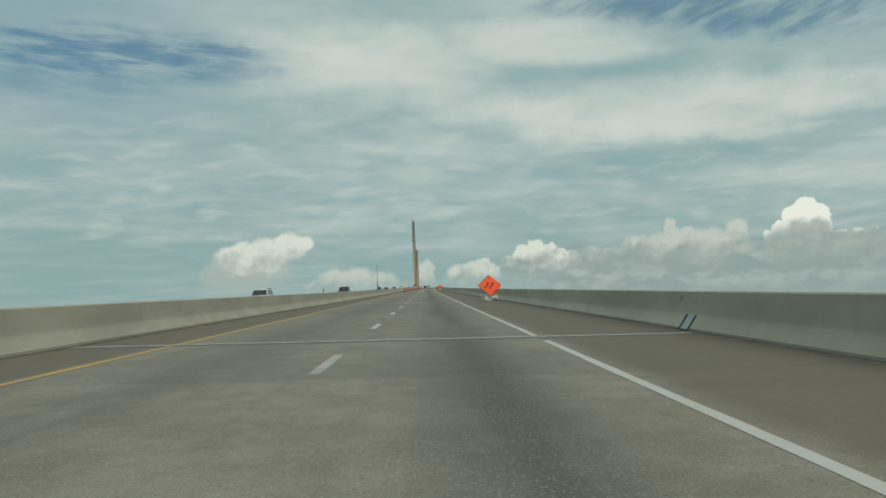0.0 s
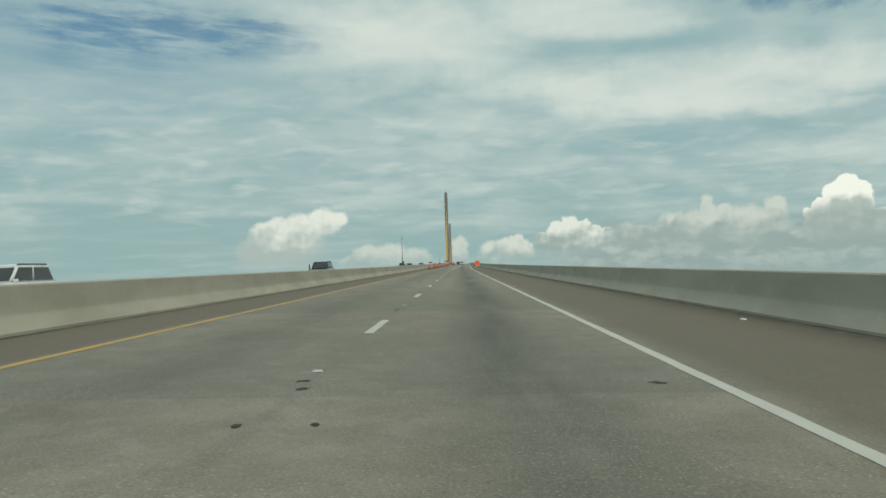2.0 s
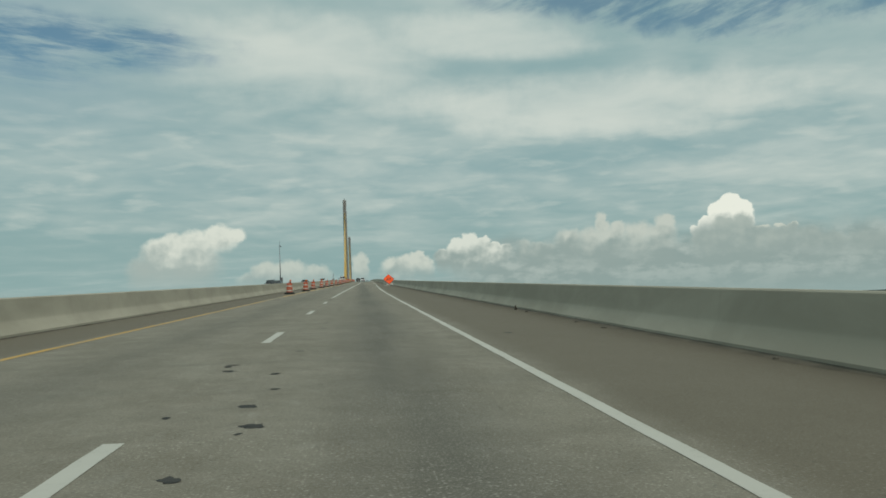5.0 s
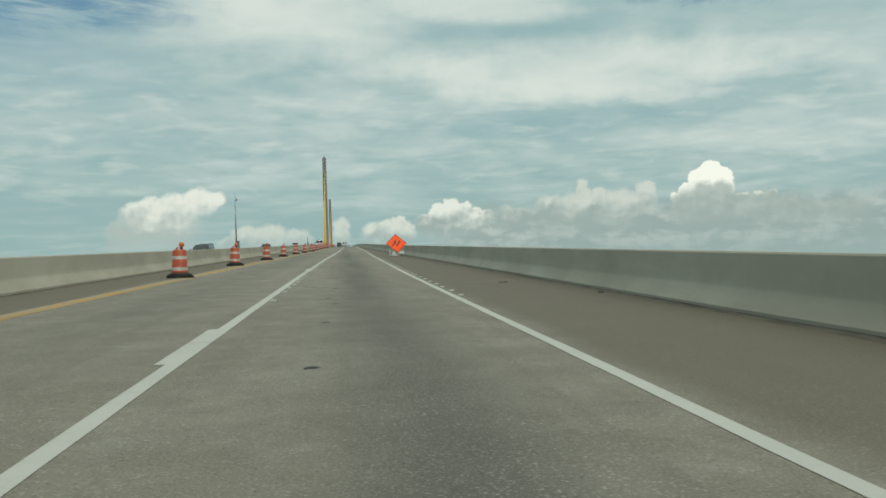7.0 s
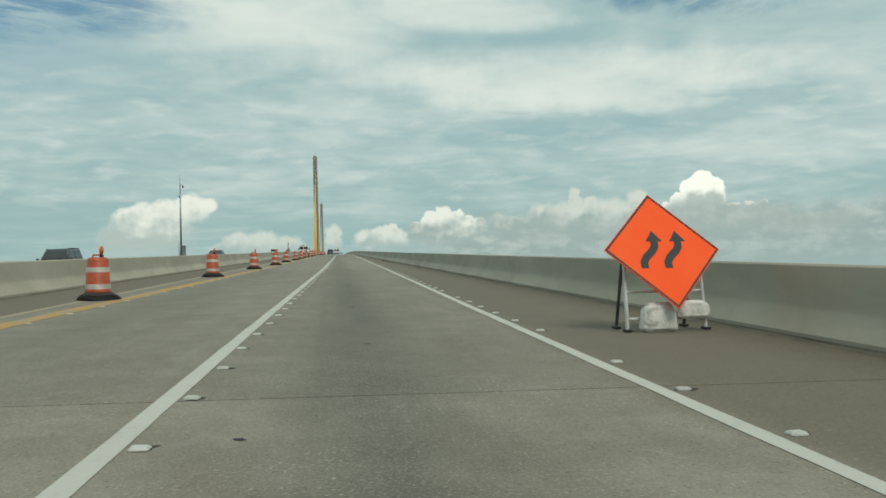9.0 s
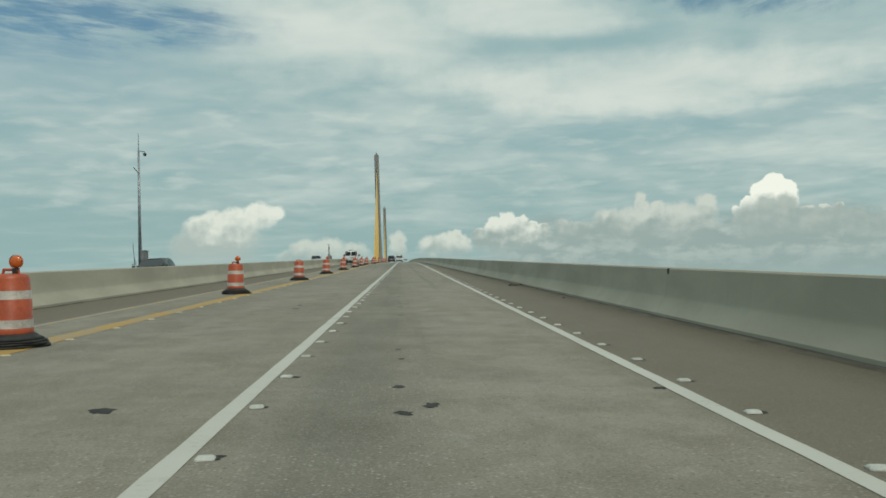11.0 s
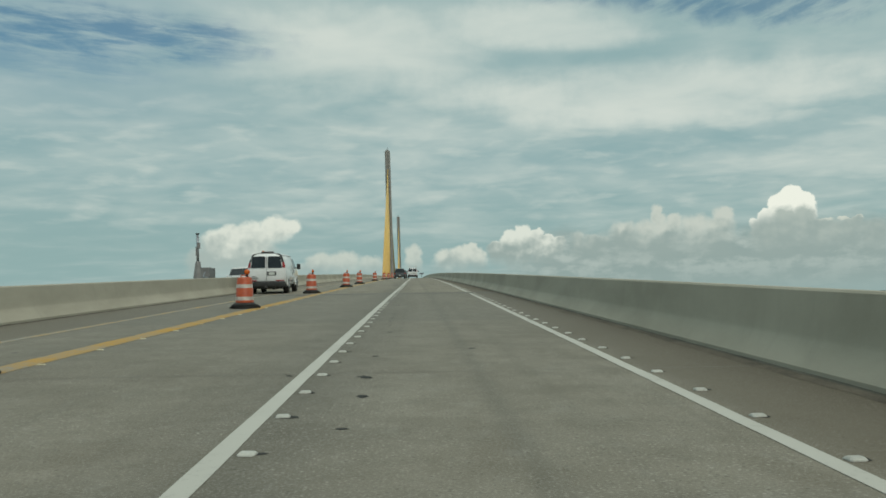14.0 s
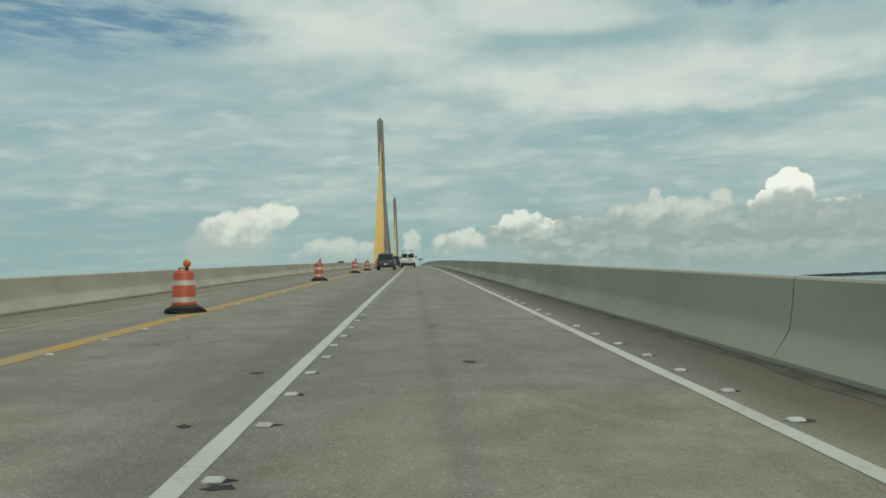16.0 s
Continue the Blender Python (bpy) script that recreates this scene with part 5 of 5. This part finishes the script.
stencil("10A", 339.32, 0.615, 0.145)
stencil("105", 380.30, 0.59, 0.145)
for y in (139.05, 98.40, 58.35, 18.75):
    ob = empty("stencilled_number")
    tagged(ob, "worn black stencil marks on the barrier", "stencil")
    for k_ in range(2):
        bm = bmesh.new()
        y0 = y - 0.13 * k_
        bm.faces.new([bm.verts.new(wall_point(a, b)) for a, b in ((y0, 0.64), (y0 - 0.075, 0.64), (y0 - 0.075, 0.74), (y0, 0.74))])
        part("bar", bm, M_FADED, ob)

# ---------------------------------------------------------------- litter and residue on the deck
rnd = random.Random(7)


def blob(bm, x, y, rx, ry, z=0.003, n=17):
    ph = rnd.uniform(0, 6)
    vs = []
    for i in range(n):
        a = 2 * math.pi * i / n
        k_ = 1 + 0.20 * math.sin(2 * a + ph) + 0.14 * math.sin(5 * a + 2 * ph) + rnd.uniform(-0.22, 0.22)
        px, py = x + rx * k_ * math.cos(a), y + ry * k_ * math.sin(a)
        vs.append(bm.verts.new((px, py, zr(px, py) + z)))
    bm.faces.new(vs)


# dark patches down the old lane line: (x, y, half width)
TRACE_NEAR = [(-1.88, 64.77, 0.06), (-1.79, 64.27, 0.06), (-1.83, 65.54, 0.04), (-1.93, 62.61, 0.04), (-1.39, 62.63, 0.04), (-1.64, 78.4, 0.09), (-1.61, 80.3, 0.07), (-1.67, 81.52, 0.06), (-1.72, 82.55, 0.05), (-1.68, 84.07, 0.06), (-1.74, 85.32, 0.05), (-1.9, 76.8, 0.07), (-1.9, 76.39, 0.06),
              (-1.67, 90.37, 0.085), (-1.48, 91.28, 0.02), (-1.67, 93.38, 0.06), (-1.68, 94.5, 0.05), (-1.69, 91.96, 0.045), (-1.66, 97.88, 0.06), (-1.67, 100.89, 0.06), (-1.6, 102.12, 0.05), (-3.28, 92.37, 0.055), (2.11, 93.03, 0.085), (1.98, 96.5, 0.09), (1.36, 64.35, 0.07), (-2.21, 89.5, 0.03)]
TRACE_MID = [(-1.61, 105.96, 0.11), (-1.64, 104.66, 0.06), (-1.65, 107.05, 0.06), (-1.57, 108.5, 0.07), (-1.63, 109.47, 0.06), (-1.61, 110.6, 0.07), (-1.62, 111.39, 0.06), (-1.59, 112.84, 0.06), (-1.51, 115.58, 0.06), (-1.57, 118.59, 0.10), (-1.52, 120.4, 0.075), (-1.5, 121.47, 0.06), (-1.48, 122.87, 0.055), (-1.45, 123.97, 0.055), (-1.45, 125.3, 0.055),
             (-1.43, 126.25, 0.06), (-1.41, 127.49, 0.055), (-1.39, 128.86, 0.055), (-1.92, 125.27, 0.06), (2.06, 106.64, 0.085), (2.08, 109.63, 0.08), (1.97, 107.63, 0.06), (2.19, 121.29, 0.07)]
TRACE_FAR = [(-1.28, 136.24, 0.09), (-1.36, 134.65, 0.06), (-1.31, 133.35, 0.09), (-1.27, 137.45, 0.07), (-1.29, 138.75, 0.055), (-1.25, 140.29, 0.07), (-1.28, 141.05, 0.06), (-1.86, 142.27, 0.05), (-1.23, 144.48, 0.06), (-0.98, 148.81, 0.08), (-1.15, 149.83, 0.075), (-1.02, 150.97, 0.05), (-1.16, 152.39, 0.055), (-1.1, 155.49, 0.06), (-1.87, 153.37, 0.06),
             (-1.74, 149.34, 0.04), (-1.22, 147.14, 0.06), (-1.04, 148.49, 0.03), (2.75, 158.39, 0.08), (-1.02, 163.91, 0.06), (-0.42, 218.32, 0.07), (-0.39, 223.12, 0.05), (-0.33, 220.22, 0.03), (0.6, 223.9, 0.05), (-0.26, 234.13, 0.065), (-0.31, 232.19, 0.05), (0.59, 235.21, 0.05), (-1.65, 235.66, 0.03), (-2.89, 234.81, 0.05)]
TRACE_LATE = [(-0.07, 251.32, 0.05), (-0.15, 249.55, 0.05), (-0.13, 248.2, 0.055), (-0.14, 246.38, 0.06), (0.6, 246.19, 0.09), (3.49, 251.99, 0.07), (-4.43, 260.08, 0.13), (-4.13, 252.62, 0.06), (-1.77, 252.11, 0.06), (-1.55, 311.27, 0.09), (0.67, 310.92, 0.065), (0.88, 311.2, 0.07), (0.64, 312.11, 0.06), (0.67, 314.01, 0.04), (0.64, 314.94, 0.035),
              (2.8, 311.76, 0.06), (-1.59, 323.23, 0.085), (-1.64, 324.47, 0.06), (0.69, 325.08, 0.05), (0.66, 326.2, 0.045), (0.69, 327.98, 0.05), (0.69, 323.25, 0.06), (3.06, 325.87, 0.07), (4.0, 332.21, 0.08), (0.77, 339.34, 0.055), (0.78, 338.18, 0.06), (0.76, 337.05, 0.03), (0.76, 341.6, 0.055), (2.35, 345.1, 0.06)]
TRACE_TOP = [(0.76, 350.53, 0.05), (0.83, 351.65, 0.065), (0.8, 352.61, 0.05), (0.81, 349.26, 0.06), (2.25, 358.06, 0.07), (0.77, 362.13, 0.055), (0.75, 365.54, 0.05), (2.17, 370.69, 0.06), (-1.66, 372.74, 0.05), (4.59, 369.14, 0.06), (4.4, 365.43, 0.05), (0.81, 376.58, 0.075), (0.74, 380.19, 0.04), (2.13, 384.41, 0.06), (4.5, 381.07, 0.05),
             (0.8, 390.56, 0.06), (0.75, 391.86, 0.07), (0.77, 393.91, 0.04), (2.07, 394.74, 0.05), (0.75, 389.08, 0.04), (-0.06, 392.07, 0.04), (0.79, 403.84, 0.05), (0.77, 402.3, 0.05), (2.11, 407.13, 0.05), (0.8, 416.51, 0.08), (0.08, 417.87, 0.06), (2.1, 432.72, 0.07), (0.14, 428.87, 0.045), (-1.87, 448.7, 0.05), (2.02, 450.75, 0.06), (0.1, 445.53, 0.06), (0.08, 442.9, 0.05), (2.27, 445.94, 0.07)]
TRACES = TRACE_NEAR + TRACE_MID + TRACE_FAR + TRACE_LATE + TRACE_TOP
bm = bmesh.new()
for x, y, s in TRACES:
    blob(bm, x, y, s, s * rnd.uniform(1.1, 1.7))
    if s > 0.08 and y < 160:  # the larger ones trail off in a torn tail
        blob(bm, x - 0.9 * s, y - 0.6 * s, 0.45 * s, 0.5 * s)
x_spot = table([150, 219, 262, 311, 350, 430], [-1.1, -0.38, 0.15, 0.65, 0.79, 0.76])
y = 158.0
while y < 470:
    if min(abs(y - t[1]) for t in TRACES) > 1.3 and rnd.random() < 0.55:
        s = rnd.choice((0.035, 0.045, 0.055, 0.065))
        blob(bm, x_spot(y) + rnd.gauss(0, 0.045), y, s, s * rnd.uniform(0.9, 1.5))
    if rnd.random() < 0.12:
        blob(bm, rnd.uniform(-5, 3.6), y, rnd.uniform(0.025, 0.05), rnd.uniform(0.03, 0.07))
    y += rnd.uniform(1.1, 2.0)
res = new("adhesive_residue", mesh_of("adhesive_residue", bm, M_TAR_SHADE))
tagged(res, "black adhesive patches where lane markers were removed", "residue", kind="stuff")


for x, y, hx, hy in ((-1.04, 219.29, 0.13, 0.12), (-0.79, 338.67, 0.165, 0.13), (-1.03, 379.4, 0.15, 0.10)):
    bm = bmesh.new()
    bm.faces.new([bm.verts.new((x + hx * a + rnd.uniform(-0.012, 0.012), y + hy * b, zr(x + hx * a, y + hy * b) + 0.003)) for a, b in ((-1, -1), (0.3, -1.05), (1, -0.95), (1, 1), (-0.2, 1.06), (-1, 0.96))])
    tagged(new("tape_residue", mesh_of("tape_residue", bm, M_BAND)), "dark rectangular patch where road tape was removed", "residue")


# ragged line of washed-up grit along the toe of the outer barrier
bm = bmesh.new()
last = None
for i in range(1360):
    y = 2.0 + 0.35 * i
    reach = max(0.02, 0.135 + 0.16 * noise.noise(Vector((0.45 * y, 3.0, 0))) + 0.07 * noise.noise(Vector((2.3 * y, 9.0, 0))))
    edge = [bm.verts.new((X_TOE_R - a, y, zr(X_TOE_R - a, y) + h)) for a, h in ((0.025, 0.016), (0.03 + 0.45 * reach, 0.010), (0.03 + reach, 0.0025))]
    if last:
        for k_ in range(2):
            bm.faces.new((last[k_], last[k_ + 1], edge[k_ + 1], edge[k_]))
    last = edge
tagged(new("toe_grit", mesh_of("toe_grit", bm, M_GRIT)), "dark damp grit washed against the barrier toe", "grit", kind="stuff")


def litter(name, x, y, turn, bm, mat, label, cat="debris"):
    ob = empty(name, stand(x, y, turn, 0.003))
    tagged(ob, label, cat)
    part("piece", bm, mat, ob, "", True)


def shred(length, curl, wd=0.05, ht=1.0):
    bm = bmesh.new()
    rows = []
    for i in range(9):
        t = i / 8
        a = curl * t
        rows.append([bm.verts.new((length * t * math.cos(a) + s * wd * math.sin(a), length * t * math.sin(a) + s * wd * math.cos(a), ht * (h + 0.02 * abs(math.sin(5 * t))))) for s, h in ((-1, 0.0), (1, 0.0), (0.7, 0.035), (-0.7, 0.04))])
    for a, b in zip(rows, rows[1:]):
        for k_ in range(4):
            bm.faces.new((a[k_], a[(k_ + 1) % 4], b[(k_ + 1) % 4], b[k_]))
    bm.faces.new(rows[0])
    bm.faces.new(rows[-1])
    return bm


def lump(sx, sy, sz, seed):
    bm = bmesh.new()
    bmesh.ops.create_icosphere(bm, subdivisions=2, radius=1.0)
    for v_ in bm.verts:
        k_ = 1 + 0.35 * noise.noise(v_.co * 1.7 + Vector((seed, 0, 0)))
        v_.co = Vector((v_.co.x * sx * k_, v_.co.y * sy * k_, max(v_.co.z, -0.1) * sz * k_))
    return bm


litter("tyre_shred", 3.94, 219.4, 30, shred(0.22, 3.0, 0.016, 0.4), M_RUBBER, "curled black strip of tyre rubber on the shoulder")
litter("tyre_shred", 4.6, 137.4, 80, shred(0.4, 0.6, 0.04), M_RUBBER, "torn tyre strip lying by the barrier")
litter("rubble", 4.94, 137.6, 0, lump(0.10, 0.07, 0.05, 3), M_SEAM, "pale broken lump of concrete by the barrier")
litter("rubbish_heap", 4.95, 335.0, 60, lump(0.16, 0.30, 0.10, 5), M_DEBRIS, "dark heap of rubbish against the barrier toe")
litter("rag", 4.95, 169.2, 0, lump(0.04, 0.05, 0.16, 8), M_DEBRIS, "small dark scrap standing by the barrier toe")
litter("rubble", 3.5, 60.5, 20, lump(0.09, 0.06, 0.045, 4), M_DEBRIS, "small dark lump lying at the foot of the sign")
litter("tyre_shred", 4.34, 254.5, 70, shred(0.16, 1.6, 0.015, 0.5), M_RUBBER, "short black strip of rubber on the shoulder")
litter("scrap", 4.66, 71.8, 0, lump(0.06, 0.05, 0.03, 9), M_BAG, "small pale scrap on the shoulder")
litter("scrap", 2.11, 95.4, 15, shred(0.22, 0.3, 0.018, 0.3), M_SEAM, "flat pale strip lying beside the edge line")
for k_ in range(26):
    y = rnd.uniform(20, 470)
    litter("rubble", X_TOE_R - rnd.uniform(0.08, 0.45), y, rnd.uniform(0, 90), lump(rnd.uniform(0.02, 0.06), rnd.uniform(0.03, 0.08), rnd.uniform(0.015, 0.04), k_), M_DEBRIS, "small dark lump of grit by the barrier toe")

# raised lane markers, built once and repeated along the shifted lines
bm = bmesh.new()
corner = [(1, 0.72), (0.72, 1), (-0.72, 1), (-1, 0.72), (-1, -0.72), (-0.72, -1), (0.72, -1), (1, -0.72)]
rows = [[bm.verts.new((hx * a, hy * b, z)) for a, b in corner] for hx, hy, z in ((0.056, 0.050, 0.0), (0.054, 0.047, 0.008), (0.042, 0.028, 0.019))]
for a, b in zip(rows, rows[1:]):
    for k_ in range(8):
        bm.faces.new((a[k_], a[(k_ + 1) % 8], b[(k_ + 1) % 8], b[k_]))
bm.faces.new(rows[0])
bm.faces.new(rows[-1])
me_marker = mesh_of("lane_marker", bm, M_CERAM)
bm = bmesh.new()
ROW_LEFT = [214.5, 217.36, 223.67, 231.75, 234.33, 245.55, 253.4, 309.7, 317.5, 324.77, 336.39, 348.72, 356.75, 362.24, 369.0, 376.23, 383.2, 389.6, 397.0, 401.93, 408.7, 415.43, 420.55, 423.4, 428.84, 435.87, 442.84, 449.2, 455.0]
ROW_RIGHT = [214.9, 217.99, 222.3, 231.54, 237.86, 245.44, 251.67, 310.64, 316.48, 323.75, 328.14, 337.35, 343.8, 349.58, 355.84, 362.69, 368.87, 376.48, 382.32, 389.24, 395.78, 403.42, 408.75, 416.98, 420.89, 423.2, 429.01, 434.8, 442.47, 447.21, 455.0]
for fx, off, row, lab in ((x_left, 0.165, ROW_LEFT, "pale raised lane marker beside the solid white line"), (x_right, 0.185, ROW_RIGHT, "pale raised lane marker outside the edge line")):
    for a, b in zip(row, row[1:]):
        n = max(1, round((b - a) / (1.53 if a < 358 else 1.32)))
        for k_ in range(n):
            y = a + (b - a) * k_ / n
            if abs(y - 421.8) < 0.9 or (k_ and rnd.random() < 0.05):
                continue
            ob = new("lane_marker", me_marker)
            px = fx(y) + off + rnd.gauss(0, 0.010)
            ob.matrix_basis = stand(px, y, rnd.uniform(-8, 8), 0.002)
            tagged(ob, lab, "lane marker", "raised lane markers")
            # glue pad, pushed right so it also paints the marker's shadow
            blob(bm, px + rnd.uniform(0.015, 0.04), y + rnd.uniform(-0.02, 0.02), rnd.uniform(0.065, 0.09), rnd.uniform(0.05, 0.07), 0.003, 9)
pads = new("adhesive_pads_shade", mesh_of("adhesive_pads_shade", bm, M_TAR_SHADE))
tagged(pads, "thin dark glue pads with the painted shadow right of the lane markers", "glue", kind="stuff")


bm = bmesh.new()
for k_, (a, b) in enumerate(zip(DASHES + [84.25 + 12.2 * q for q in range(10)], DASHES[1:] + [84.25 + 12.2 * q for q in range(11)])):
    y = (a + 3.05 + b) / 2
    if y < 27:
        continue
    for d, s, t in ((0.75, 0.10, 0.02), (0.12, 0.11, -0.10), (-0.02, 0.12, 0.06), (-0.55, 0.09, -0.03)):
        if rnd.random() < (0.8 if y < 60 else 0.15):
            blob(bm, -1.85 + t + rnd.uniform(-0.03, 0.03), y + d + rnd.uniform(-0.1, 0.1), s * rnd.uniform(0.7, 1.2), 0.07 * rnd.uniform(0.6, 1.2))
    if k_ % 3 != 1 and y < 92:
        ob = new("lane_marker", me_marker)
        ob.matrix_basis = stand(-1.85, y + 0.04, 0, 0.004)
        tagged(ob, "lone pale raised marker on a black pad between lane dashes", "lane marker", "raised lane markers")
blob(bm, -1.81, 91.95, 0.10, 0.06)
ob = new("lane_marker", me_marker)
ob.matrix_basis = stand(-1.82, 91.97, 5, 0.004)
tagged(ob, "lone pale raised marker on a black pad between lane dashes", "lane marker", "raised lane markers")
old = new("old_adhesive_pads", mesh_of("old_adhesive_pads", bm, M_TAR_SHADE))
tagged(old, "black ragged glue pads between the old lane dashes", "glue", kind="stuff")


def marker_row(name, fx, off, y0, y1, mat, label, gap=1.5):
    bm = bmesh.new()
    y = y0
    while y < y1:
        m_ = stand(fx(y) + off, y, 0, 0.002)
        lo_ = [bm.verts.new(m_ @ Vector((0.052 * a, 0.032 * b, 0))) for a, b in ((-1, -1), (1, -1), (1, 1), (-1, 1))]
        hi_ = [bm.verts.new(m_ @ Vector((0.036 * a, 0.02 * b, 0.016))) for a, b in ((-1, -1), (1, -1), (1, 1), (-1, 1))]
        for k_ in range(4):
            bm.faces.new((lo_[k_], lo_[(k_ + 1) % 4], hi_[(k_ + 1) % 4], hi_[k_]))
        bm.faces.new(hi_)
        y += gap
    ob = new(name, mesh_of(name, bm, mat))
    return tagged(ob, label, "lane markers", kind="stuff")


marker_row("amber_lane_markers", x_yel, 0.20, 229.0, 560, M_AMBERM, "row of amber raised markers beside the yellow line", 1.87)
marker_row("far_lane_markers", x_left, 0.165, 456.0, 600, M_CERAM, "row of pale raised markers farther up the line")
marker_row("far_lane_markers", x_right, 0.185, 456.0, 600, M_CERAM, "row of pale raised markers farther up the edge line")
